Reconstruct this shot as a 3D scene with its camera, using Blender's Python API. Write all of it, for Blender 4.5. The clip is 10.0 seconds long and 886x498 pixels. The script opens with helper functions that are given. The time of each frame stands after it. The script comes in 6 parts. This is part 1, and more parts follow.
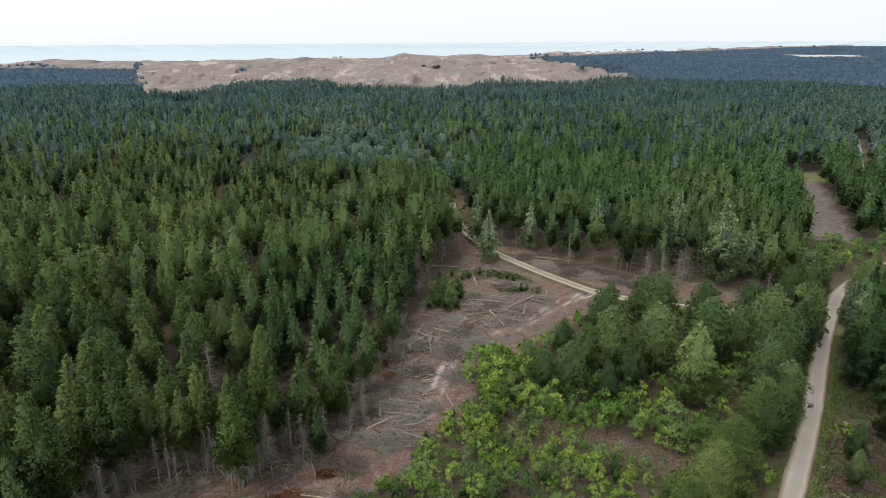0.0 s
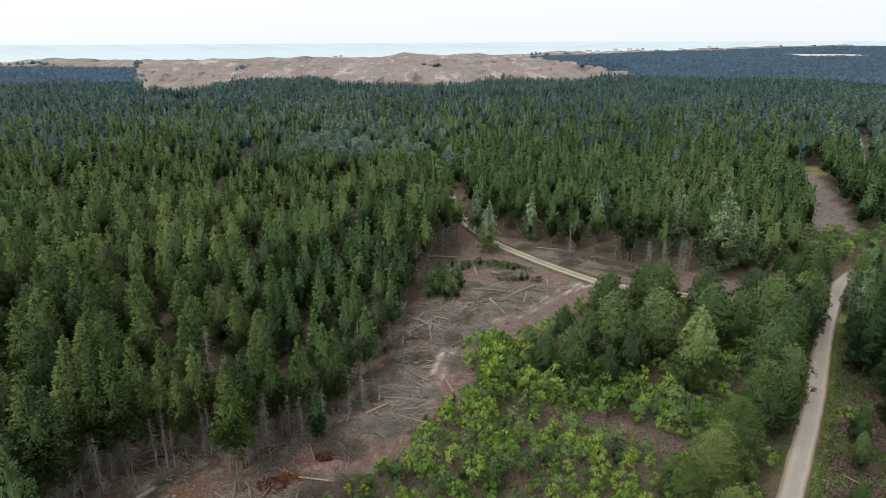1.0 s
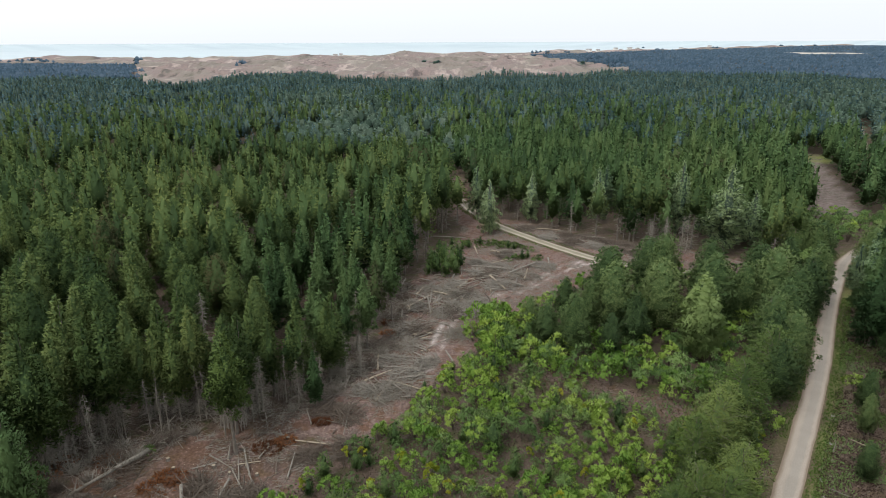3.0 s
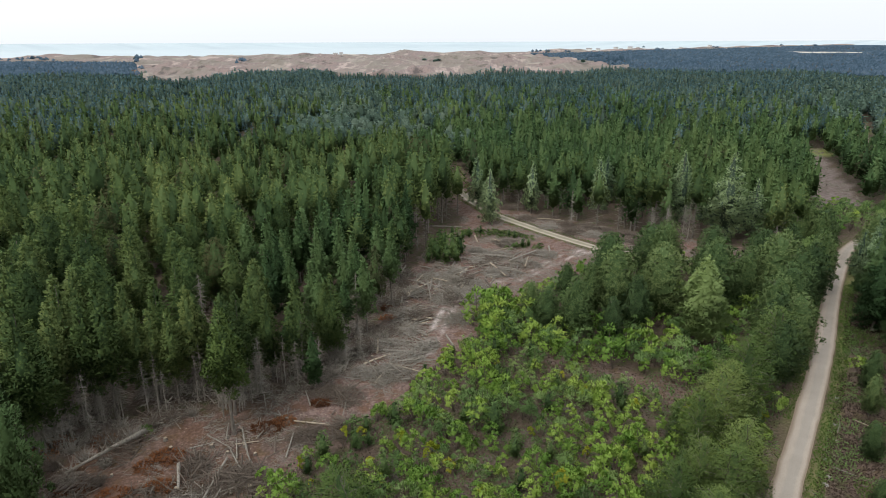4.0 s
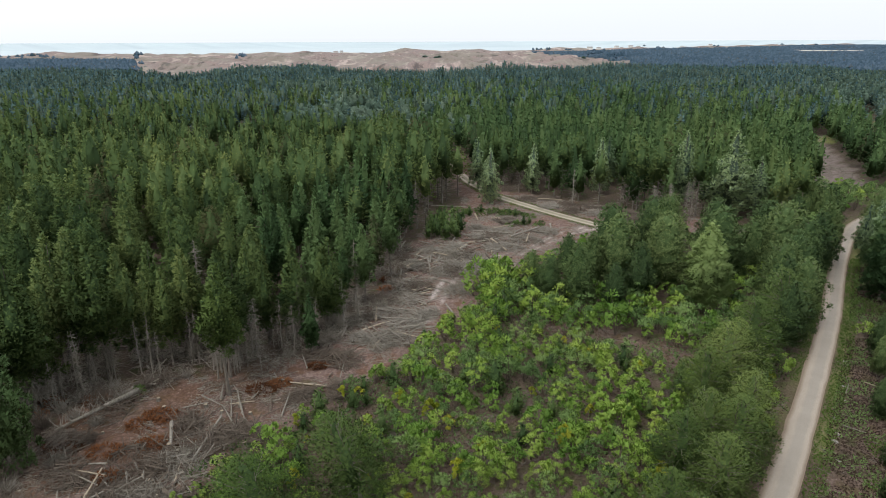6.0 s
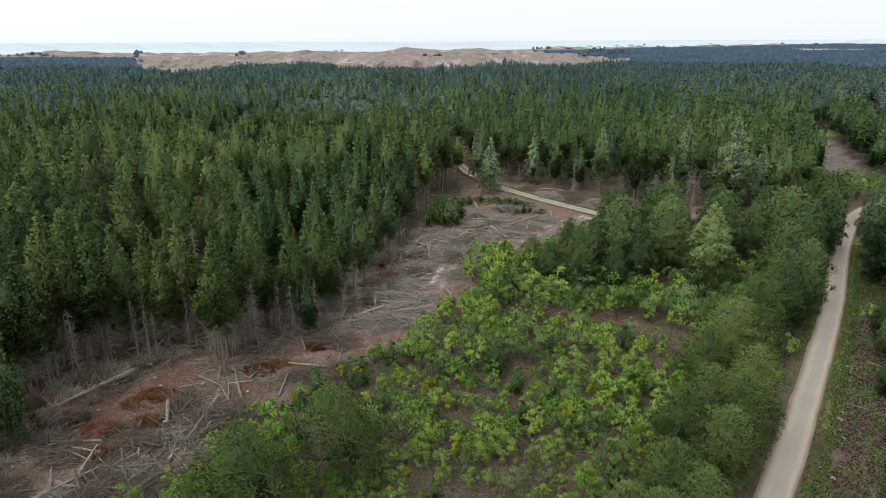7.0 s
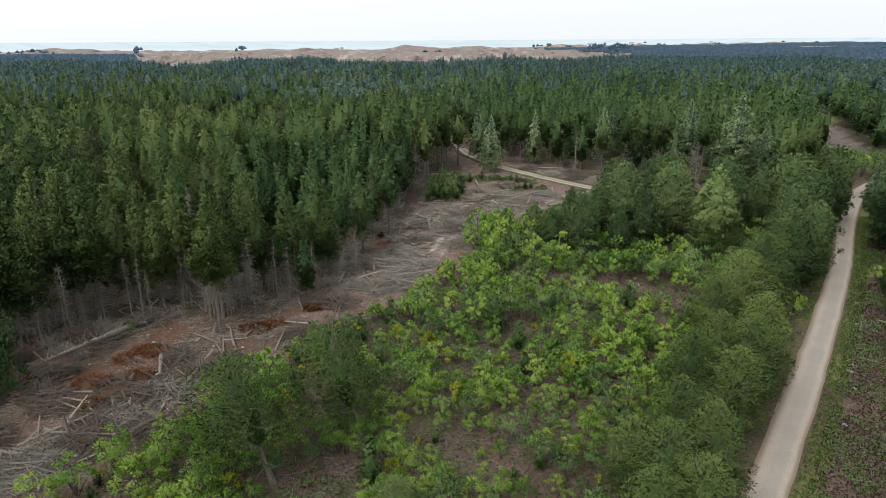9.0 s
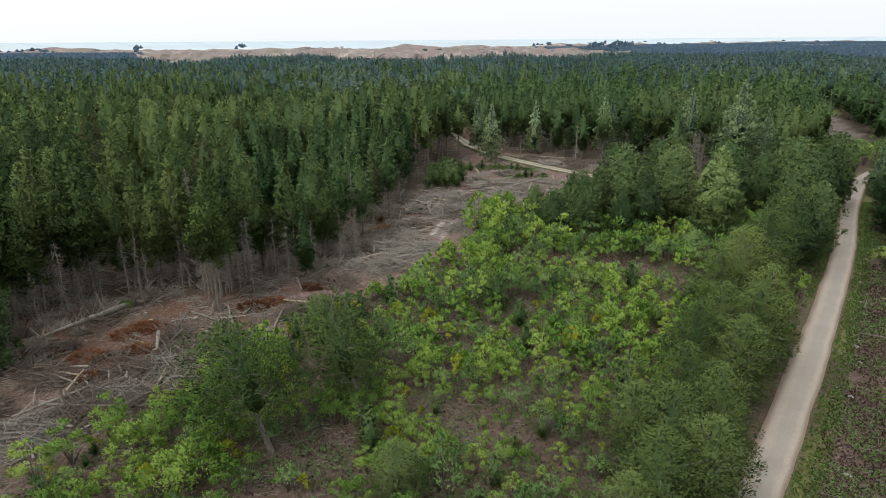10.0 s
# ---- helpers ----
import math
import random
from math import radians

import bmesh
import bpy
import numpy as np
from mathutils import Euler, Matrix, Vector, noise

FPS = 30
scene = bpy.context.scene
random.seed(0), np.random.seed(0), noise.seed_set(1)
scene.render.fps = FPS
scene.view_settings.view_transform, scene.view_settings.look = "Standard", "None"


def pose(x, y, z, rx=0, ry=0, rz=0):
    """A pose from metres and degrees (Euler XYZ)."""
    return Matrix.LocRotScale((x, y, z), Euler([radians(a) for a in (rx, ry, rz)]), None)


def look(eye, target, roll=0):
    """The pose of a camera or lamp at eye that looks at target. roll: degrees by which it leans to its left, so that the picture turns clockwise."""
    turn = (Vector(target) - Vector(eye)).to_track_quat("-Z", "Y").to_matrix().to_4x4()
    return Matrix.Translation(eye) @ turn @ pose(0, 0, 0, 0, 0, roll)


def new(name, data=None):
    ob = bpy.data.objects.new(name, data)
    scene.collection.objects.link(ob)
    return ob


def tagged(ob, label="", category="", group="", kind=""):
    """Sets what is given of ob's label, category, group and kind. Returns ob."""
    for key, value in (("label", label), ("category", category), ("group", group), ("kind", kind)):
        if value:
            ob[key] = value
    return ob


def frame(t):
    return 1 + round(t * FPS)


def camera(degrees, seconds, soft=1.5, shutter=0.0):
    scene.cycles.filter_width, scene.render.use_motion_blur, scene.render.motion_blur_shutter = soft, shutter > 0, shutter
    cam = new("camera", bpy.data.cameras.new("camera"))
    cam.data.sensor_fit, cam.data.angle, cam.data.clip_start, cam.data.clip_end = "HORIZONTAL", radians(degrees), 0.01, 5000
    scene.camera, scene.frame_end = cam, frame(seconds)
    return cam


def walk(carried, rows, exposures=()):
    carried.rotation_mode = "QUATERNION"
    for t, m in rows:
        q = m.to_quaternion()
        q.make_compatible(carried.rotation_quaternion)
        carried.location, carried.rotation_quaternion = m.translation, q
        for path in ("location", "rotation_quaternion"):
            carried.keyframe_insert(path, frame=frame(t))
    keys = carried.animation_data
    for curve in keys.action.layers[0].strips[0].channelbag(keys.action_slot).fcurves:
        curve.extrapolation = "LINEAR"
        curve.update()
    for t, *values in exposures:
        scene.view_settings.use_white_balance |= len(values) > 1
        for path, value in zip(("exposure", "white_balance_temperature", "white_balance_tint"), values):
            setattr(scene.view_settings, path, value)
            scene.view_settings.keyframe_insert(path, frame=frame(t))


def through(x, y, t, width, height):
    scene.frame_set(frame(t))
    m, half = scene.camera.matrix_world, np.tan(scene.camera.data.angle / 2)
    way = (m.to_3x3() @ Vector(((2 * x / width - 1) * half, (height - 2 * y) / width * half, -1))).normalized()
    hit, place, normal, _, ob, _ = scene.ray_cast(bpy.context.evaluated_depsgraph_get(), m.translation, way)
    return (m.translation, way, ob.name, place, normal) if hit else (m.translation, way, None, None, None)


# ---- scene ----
EYE, TILT, LEAN = 50.0, -18.2, 0.3
METRES, FORWARD = 23.6, 33.75
cam = camera(70.0, 10.0, soft=0.6)
ROWS = [
    (0.0, 0.0, 0.0, 0.0, 0.0, 0.0, -0.0),
    (0.5, -0.0001, 0.01, -0.0488, 0.01, 0.0, -0.0),
    (1.0, 0.0018, 0.021, -0.0981, 0.02, 0.01, -0.02),
    (1.5, 0.0026, 0.0319, -0.1462, 0.01, -0.0, -0.03),
    (2.0, 0.0042, 0.0427, -0.1952, 0.02, 0.01, -0.04),
    (2.5, 0.0055, 0.0521, -0.2438, 0.03, 0.03, -0.05),
    (4.0, 0.0041, 0.0821, -0.393, 0.04, 0.03, -0.09),
    (4.5, 0.005, 0.0935, -0.4415, 0.05, 0.06, -0.1),
    (5.0, 0.0056, 0.1049, -0.4902, 0.06, 0.07, -0.11),
    (5.5, 0.0069, 0.116, -0.54, 0.07, 0.06, -0.11),
    (7.0, 0.0121, 0.1488, -0.6847, 0.11, 0.06, -0.07),
    (7.5, 0.0132, 0.16, -0.733, 0.12, 0.06, -0.06),
    (8.0, 0.0135, 0.1707, -0.7821, 0.13, 0.05, -0.03),
    (8.5, 0.0146, 0.1816, -0.8305, 0.14, 0.06, -0.01),
    (9.0, 0.0155, 0.1922, -0.8793, 0.16, 0.04, 0.0),
    (9.5, 0.0152, 0.2016, -0.9287, 0.17, 0.04, 0.02),
    (10.0, 0.0143, 0.2117, -0.977, 0.18, 0.04, 0.05),
]
walk(cam, [(t, pose(0, 0, EYE, TILT, LEAN, 0) @ pose(METRES * x, FORWARD * y, METRES * z, 90 + pitch, roll, yaw))
           for t, x, y, z, yaw, pitch, roll in ROWS])

# ---- light: a bright overcast sky ----
world = bpy.data.worlds.new("overcast_sky")
scene.world = world
world.use_nodes = True
wn, wl = world.node_tree.nodes, world.node_tree.links
wn.clear()
sky = wn.new("ShaderNodeTexSky")
sky.sky_type, sky.sun_disc = "NISHITA", False
sky.sun_elevation, sky.sun_rotation = radians(48), radians(-60)
sky.air_density, sky.dust_density, sky.ozone_density = 1.0, 4.0, 1.0
hsv = wn.new("ShaderNodeHueSaturation")
hsv.inputs["Saturation"].default_value = 0.12
hsv.inputs["Value"].default_value = 1.0
flat = wn.new("ShaderNodeMixRGB")
flat.inputs[0].default_value = 0.75
flat.inputs[2].default_value = (9.25, 9.75, 10.3, 1)
bg = wn.new("ShaderNodeBackground")
bg.inputs["Strength"].default_value = 0.128
wo = wn.new("ShaderNodeOutputWorld")
wl.new(sky.outputs[0], hsv.inputs["Color"])
wl.new(hsv.outputs[0], flat.inputs[1])
wl.new(flat.outputs[0], bg.inputs["Color"])
wl.new(bg.outputs[0], wo.inputs[0])

sun_data = bpy.data.lights.new("sun", "SUN")
sun_data.energy, sun_data.angle, sun_data.color = 1.75, radians(20), (1.0, 0.96, 0.9)
sun = new("sun", sun_data)
sun.matrix_world = look((-60, -40, 120), (0, 30, 0))
scene.view_settings.exposure = 0.0


# ---- materials ----
def material(name, rough=0.9):
    m = bpy.data.materials.new(name)
    m.use_nodes = True
    b = m.node_tree.nodes["Principled BSDF"]
    b.inputs["Roughness"].default_value = rough
    b.inputs["Specular IOR Level"].default_value = 0.25
    return m, m.node_tree.nodes, m.node_tree.links, b


def noise_node(n, l, coord, scale, detail=3.0, rough=0.55):
    t = n.new("ShaderNodeTexNoise")
    t.inputs["Scale"].default_value, t.inputs["Detail"].default_value = scale, detail
    t.inputs["Roughness"].default_value = rough
    l.new(coord, t.inputs["Vector"])
    return t.outputs["Fac"]


def ramp_node(n, l, fac, stops):
    r = n.new("ShaderNodeValToRGB")
    while len(r.color_ramp.elements) < len(stops):
        r.color_ramp.elements.new(0.5)
    for e, (p, c) in zip(r.color_ramp.elements, stops):
        e.position, e.color = p, (*c, 1)
    l.new(fac, r.inputs[0])
    return r.outputs[0]


def mix_node(n, l, fac, a, b, mode="MIX"):
    x = n.new("ShaderNodeMixRGB")
    x.blend_type = mode
    for value, socket in ((fac, x.inputs[0]), (a, x.inputs[1]), (b, x.inputs[2])):
        if isinstance(value, (int, float)):
            socket.default_value = value
        elif isinstance(value, tuple):
            socket.default_value = (*value, 1)
        else:
            l.new(value, socket)
    return x.outputs[0]


def math_node(n, l, op, a, b, clamp=False):
    x = n.new("ShaderNodeMath")
    x.operation, x.use_clamp = op, clamp
    for value, socket in ((a, x.inputs[0]), (b, x.inputs[1])):
        if isinstance(value, (int, float)):
            socket.default_value = value
        else:
            l.new(value, socket)
    return x.outputs[0]


def bump_node(n, l, b, height, strength, distance):
    x = n.new("ShaderNodeBump")
    x.inputs["Strength"].default_value, x.inputs["Distance"].default_value = strength, distance
    l.new(height, x.inputs["Height"])
    l.new(x.outputs[0], b.inputs["Normal"])


def foliage(name, dark, mid, light, brown=(0.09, 0.075, 0.045), brown_share=0.0, through=0.22, grain=0.18):
    """Needles or leaves: each spray differs a little, each tree more, each stand a little."""
    m, n, l, b = material(name, 0.8)
    b.inputs["Specular IOR Level"].default_value = 0.06
    geo = n.new("ShaderNodeNewGeometry")
    info = n.new("ShaderNodeObjectInfo")
    tint = n.new("ShaderNodeAttribute")
    tint.attribute_name = "tint"
    tree = math_node(n, l, "FRACT", math_node(n, l, "ADD", tint.outputs["Fac"], info.outputs["Random"]), 0)
    spray = geo.outputs["Random Per Island"]
    f = math_node(n, l, "ADD", math_node(n, l, "MULTIPLY", tree, 1 - grain), math_node(n, l, "MULTIPLY", spray, grain))
    col = ramp_node(n, l, f, [(0.1, dark), (0.5, mid), (0.92, light)])
    stand = noise_node(n, l, geo.outputs["Position"], 0.02, 3)
    col = mix_node(n, l, 0.85, col, ramp_node(n, l, stand, [(0.34, (0.8, 0.85, 0.84)), (0.5, (0.97, 0.98, 0.96)), (0.66, (1.18, 1.1, 1.0))]), "MULTIPLY")
    if brown_share:
        pick = math_node(n, l, "LESS_THAN", math_node(n, l, "FRACT", math_node(n, l, "MULTIPLY", tree, 7.31), 0), brown_share)
        col = mix_node(n, l, math_node(n, l, "MULTIPLY", pick, 0.65), col, brown)
    l.new(col, b.inputs["Base Color"])
    tr = n.new("ShaderNodeBsdfTranslucent")
    l.new(col, tr.inputs["Color"])
    mx = n.new("ShaderNodeMixShader")
    mx.inputs[0].default_value = through
    l.new(b.outputs[0], mx.inputs[1])
    l.new(tr.outputs[0], mx.inputs[2])
    l.new(mx.outputs[0], n["Material Output"].inputs["Surface"])
    return m


PINE = foliage("pine_needles", (0.065, 0.105, 0.038), (0.112, 0.163, 0.056), (0.178, 0.228, 0.081), brown_share=0.05)
SPIRE = foliage("young_pine_needles", (0.059, 0.113, 0.047), (0.100, 0.171, 0.067), (0.151, 0.231, 0.096), brown_share=0.03)
SOFT = foliage("soft_pine_needles", (0.080, 0.129, 0.055), (0.136, 0.196, 0.077), (0.211, 0.273, 0.107))
SOFT_DULL = foliage("roadside_pine_needles", (0.076, 0.126, 0.037), (0.126, 0.183, 0.058), (0.185, 0.248, 0.081))
PALE = foliage("pale_pine_needles", (0.203, 0.285, 0.107), (0.285, 0.373, 0.145), (0.392, 0.484, 0.195))
BLUE = foliage("blue_green_pine_needles", (0.082, 0.134, 0.101), (0.132, 0.199, 0.151), (0.203, 0.279, 0.223))
SPRUCE = foliage("spruce_needles", (0.196, 0.283, 0.152), (0.306, 0.415, 0.224), (0.461, 0.580, 0.320))
LEAF = foliage("broad_leaves", (0.144, 0.265, 0.057), (0.248, 0.391, 0.083), (0.378, 0.502, 0.115), through=0.3, grain=0.24)
YELLOW = foliage("yellowing_leaves", (0.242, 0.299, 0.033), (0.374, 0.414, 0.046), (0.528, 0.506, 0.072), through=0.4, grain=0.3)
DULL = foliage("grey_green_leaves", (0.121, 0.203, 0.075), (0.188, 0.294, 0.104), (0.282, 0.399, 0.148), through=0.35)
# distance haze is painted in: bluer than the trees' own green
FARWOOD = foliage("distant_hazed_needles", (0.051, 0.107, 0.127), (0.083, 0.156, 0.180), (0.126, 0.216, 0.248), brown_share=0.04)
RUST = foliage("dead_rust_needles", (0.085, 0.036, 0.018), (0.17, 0.072, 0.033), (0.26, 0.12, 0.06))
GRASS = foliage("verge_grass", (0.05, 0.1, 0.025), (0.085, 0.15, 0.035), (0.13, 0.19, 0.05), through=0.3)
HEATHER = foliage("heather", (0.05, 0.034, 0.026), (0.105, 0.074, 0.055), (0.19, 0.15, 0.115), through=0.1)
YOUNG = foliage("sapling_needles", (0.077, 0.136, 0.044), (0.124, 0.195, 0.063), (0.189, 0.268, 0.087))
# farthest trees, the blue of the haze put into their base colour
HAZY = foliage("far_hazed_needles", (0.041, 0.077, 0.113), (0.069, 0.112, 0.159), (0.102, 0.149, 0.209), brown_share=0.03)

# older needles deep in boughs: darker than new shoots, inner crown shade coloured in
OLD_SHADED = foliage("old_shaded_needles", (0.046, 0.080, 0.035), (0.076, 0.125, 0.048), (0.116, 0.172, 0.068))
OLD_BLUE_SHADED = foliage("old_shaded_blue_green_needles", (0.050, 0.082, 0.062), (0.079, 0.120, 0.092), (0.120, 0.168, 0.127))
INNER = {m: m if m is PALE else OLD_BLUE_SHADED if m in (BLUE, SPRUCE, FARWOOD) else OLD_SHADED for m in (PINE, SPIRE, SOFT, SOFT_DULL, PALE, BLUE, SPRUCE, FARWOOD, YOUNG)}


def wood(name, dark, light, scale=6.0):
    m, n, l, b = material(name, 0.9)
    co = n.new("ShaderNodeTexCoord")
    info = n.new("ShaderNodeObjectInfo")
    geo = n.new("ShaderNodeNewGeometry")
    stretch = n.new("ShaderNodeMapping")
    stretch.inputs["Scale"].default_value = (scale, scale, scale * 0.2)
    l.new(co.outputs["Object"], stretch.inputs["Vector"])
    f = noise_node(n, l, stretch.outputs[0], 1.0, 5, 0.65)
    patch = noise_node(n, l, co.outputs["Object"], 0.8, 2)
    col = ramp_node(n, l, f, [(0.3, dark), (0.7, light)])
    own = math_node(n, l, "ADD", math_node(n, l, "MULTIPLY", info.outputs["Random"], 0.5), math_node(n, l, "MULTIPLY", geo.outputs["Random Per Island"], 0.5))
    col = mix_node(n, l, math_node(n, l, "MULTIPLY", own, 0.6), col, (0.45, 0.42, 0.38), "MULTIPLY")
    col = mix_node(n, l, math_node(n, l, "MULTIPLY", patch, 0.35), col, (0.55, 0.6, 0.5), "MULTIPLY")
    l.new(col, b.inputs["Base Color"])
    bump_node(n, l, b, f, 0.6, 0.02)
    return m


BARK = wood("pine_bark", (0.1, 0.086, 0.075), (0.31, 0.27, 0.235))
DEADWOOD = wood("weathered_dead_wood", (0.17, 0.15, 0.13), (0.42, 0.385, 0.34))
FRESHWOOD = wood("pale_cut_wood", (0.34, 0.27, 0.2), (0.56, 0.48, 0.38), 9.0)
BROWNWOOD = wood("brown_branch_wood", (0.085, 0.066, 0.053), (0.25, 0.205, 0.172))


# ---- plan of the place ----
FOREST_EDGE = [(-60, 22), (-47, 36), (-39, 50), (-35, 61), (-27, 62.5), (-22.5, 60.5), (-20, 66), (-15.5, 70), (-11, 78), (-8, 87),
               (-7, 94), (-6, 110), (-3, 128), (3, 138), (4.5, 148), (3, 165), (0, 200)]
TRACK_FAR = [(6, 200), (9, 172), (17, 155), (24, 146.5), (33, 139), (44, 132), (53, 127), (62, 119)]
BUSH_EDGE = [(74, 108), (50, 110), (31.5, 117), (28.5, 112), (21.6, 106), (10, 92.5), (6, 84.5), (1, 77.5), (-3.3, 71), (-5.6, 64.5), (-11.2, 58.5),
             (-16, 53), (-20.5, 45), (-24, 35), (-32, 18)]
CLEARING = FOREST_EDGE + TRACK_FAR + BUSH_EDGE
ROAD = [(-45, -55), (-8, -6), (5.5, 12.5), (18.9, 30.7), (25.6, 39.8), (32.6, 49.5), (40, 60), (46, 68.5), (53, 79), (61.4, 92.3), (70, 105.1), (75, 112),
        (81, 121), (93, 131), (110, 143), (129, 166), (139, 195), (146, 217), (166, 249), (184, 277), (215, 330)]
TRACK = [(72, 108), (58, 111.5), (45, 115.5), (32.2, 121.3), (22.2, 134.2), (12.5, 148.7), (6.5, 165), (3.5, 182), (2.5, 200)]
FIELD = [(93, 154), (108, 158), (118, 180), (129, 211), (140, 232), (146, 246), (131, 246), (122, 228), (110, 192), (99, 168)]
MEADOW = [(125, 230), (141, 229), (149, 246), (132, 246)]
GLADE = [(66, 112), (82, 108), (92, 120), (116, 152), (97, 158), (85, 146)]
ROUND_A = [(-116, 436), (-77, 470), (-21, 378), (-6, 252), (22, 215), (-4, 196), (-51, 254)]
ROUND_B = [(245, 457), (640, 950), (420, 600), (142, 205), (161, 261)]
COPSE = [(7.5, 82), (13, 77.5), (20, 72.5), (30, 67.5), (36, 66), (43, 72), (58, 95), (66, 106), (48, 109), (30, 112), (27, 107), (19, 96), (10, 88)]
STRIP = [(12, 80), (18, 76.8), (30.5, 67), (36, 64), (33, 60.5), (27, 64), (18, 70.5), (8, 79)]
DUNES = [(-240, 520), (-222, 600), (-200, 690), (-130, 715), (-95, 630), (-44, 602), (64, 635), (206, 702), (230, 1000), (215, 1675), (700, 2150), (1500, 3000), (2600, 4150), (2700, 4400),
         (1500, 3350), (650, 2330), (200, 1950), (-120, 1800), (-560, 1500), (-860, 1390), (-1600, 1300), (-1600, 1150), (-730, 1075), (-470, 1000)]
SANDPIT = [(805, 1480), (950, 1480), (1040, 1680), (880, 1720)]


def inside(poly, x, y):
    x, y = np.asarray(x, float), np.asarray(y, float)
    hit = np.zeros(x.shape, bool)
    for (x0, y0), (x1, y1) in zip(poly, poly[1:] + poly[:1]):
        if y0 != y1:
            hit ^= ((y0 > y) != (y1 > y)) & (x < (x1 - x0) * (y - y0) / (y1 - y0) + x0)
    return hit


def from_line(line, x, y):
    """Distance from a polyline, and on which side (positive: left of its way)."""
    x, y = np.asarray(x, float), np.asarray(y, float)
    best, side = np.full(x.shape, 1e9), np.ones(x.shape)
    for (x0, y0), (x1, y1) in zip(line, line[1:]):
        dx, dy = x1 - x0, y1 - y0
        u = np.clip(((x - x0) * dx + (y - y0) * dy) / (dx * dx + dy * dy), 0, 1)
        d = np.hypot(x - x0 - u * dx, y - y0 - u * dy)
        s = np.sign(dx * (y - y0) - dy * (x - x0))
        side = np.where(d < best, s, side)
        best = np.minimum(best, d)
    return best, side


def value_noise(x, y, size, seed=0):
    x, y = np.asarray(x, float) / size, np.asarray(y, float) / size
    i, j = np.floor(x), np.floor(y)
    u, v = x - i, y - j
    u, v = u * u * (3 - 2 * u), v * v * (3 - 2 * v)

    def h(a, b):
        s = np.sin(a * 127.1 + b * 311.7 + seed * 74.7) * 43758.5453
        return s - np.floor(s)
    return (h(i, j) * (1 - u) + h(i + 1, j) * u) * (1 - v) + (h(i, j + 1) * (1 - u) + h(i + 1, j + 1) * u) * v


COAST_X = [-2500, -1600, -860, -560, -120, 200, 650, 1500, 2700, 4900]
COAST_Y = [1200, 1300, 1400, 1510, 1810, 1960, 2340, 3360, 4420, 5200]


def ground_z(x, y):
    x, y = np.asarray(x, float), np.asarray(y, float)
    z = 0.5 * (value_noise(x, y, 14, 1) - 0.5) + 0.18 * (value_noise(x, y, 3.1, 2) - 0.5)
    d, _ = from_line(ROAD, x, y)
    e, _ = from_line(TRACK, x, y)
    z = z * np.clip((np.minimum(d, e) - 1.5) / 3.0, 0, 1)
    dune = inside(DUNES, x, y)
    coast = np.interp(x, COAST_X, COAST_Y) - y
    hill = 1 + 6 * value_noise(x, y, 140, 3) + 8 * (1 - np.abs(2 * value_noise(x, y, 75, 4) - 1)) ** 3 + 4.5 * (1 - np.abs(2 * value_noise(x, y, 38, 5) - 1)) ** 2
    ridge = 9 * np.exp(-((coast - 130) / 90) ** 2) * (0.35 + value_noise(x, y, 95, 6))
    z = np.where(dune, np.where(coast < 500, hill * 0.6 + ridge, hill), z)
    z = np.where(inside(SANDPIT, x, y), 11.0 + 2 * value_noise(x, y, 40, 8), z)
    return np.where(coast < 40, -8.0, z)


# ---- mesh helpers ----
def mesh_from(name, verts, tris, mats, slots=None, tint=None, smooth=False, normals=None):
    """A mesh of triangles from arrays; normals: soft shading normals of its points."""
    me = bpy.data.meshes.new(name)
    nv, nt = len(verts), len(tris)
    me.vertices.add(nv)
    me.vertices.foreach_set("co", np.asarray(verts, np.float32).ravel())
    me.loops.add(3 * nt)
    me.loops.foreach_set("vertex_index", np.asarray(tris, np.int32).ravel())
    me.polygons.add(nt)
    me.polygons.foreach_set("loop_start", np.arange(0, 3 * nt, 3, dtype=np.int32))
    for m in mats:
        me.materials.append(m)
    if slots is not None:
        me.polygons.foreach_set("material_index", np.asarray(slots, np.int32))
    me.polygons.foreach_set("use_smooth", np.full(nt, smooth))
    if tint is not None:
        me.attributes.new("tint", "FLOAT", "POINT").data.foreach_set("value", np.asarray(tint, np.float32))
    me.update(calc_edges=True)
    if normals is not None:
        me.attributes.new("custom_normal", "FLOAT_VECTOR", "POINT").data.foreach_set("vector", np.asarray(normals, np.float32).ravel())
    return me


def merge(chunks):
    """Joins (verts, tris) chunks."""
    vs, ts, k = [], [], 0
    for v, t in chunks:
        vs.append(v)
        ts.append(t + k)
        k += len(v)
    return np.concatenate(vs), np.concatenate(ts)


def stamped(v, t, nor, places, turns, scales, tints):
    """Many copies of one small mesh joined as arrays: verts, tris, normals, tint."""
    n = len(places)
    c, s = np.cos(turns)[:, None], np.sin(turns)[:, None]
    sc = np.asarray(scales)
    x, y, z = v[:, 0][None] * sc[:, 0:1], v[:, 1][None] * sc[:, 0:1], v[:, 2][None] * sc[:, 1:2]
    out = np.stack([x * c - y * s + places[:, 0:1], x * s + y * c + places[:, 1:2], z + places[:, 2:3]], -1).reshape(-1, 3)
    nx, ny = nor[:, 0][None], nor[:, 1][None]
    turned = np.stack([nx * c - ny * s, nx * s + ny * c, np.repeat(nor[:, 2][None], n, 0)], -1).reshape(-1, 3)
    tri = (t[None] + (np.arange(n) * len(v))[:, None, None]).reshape(-1, 3)
    return out, tri, turned, np.repeat(tints, len(v))


def part(name, me, parent, label=""):
    ob = new(name, me)
    ob.parent = parent
    if label:
        ob["label"] = label
    return ob


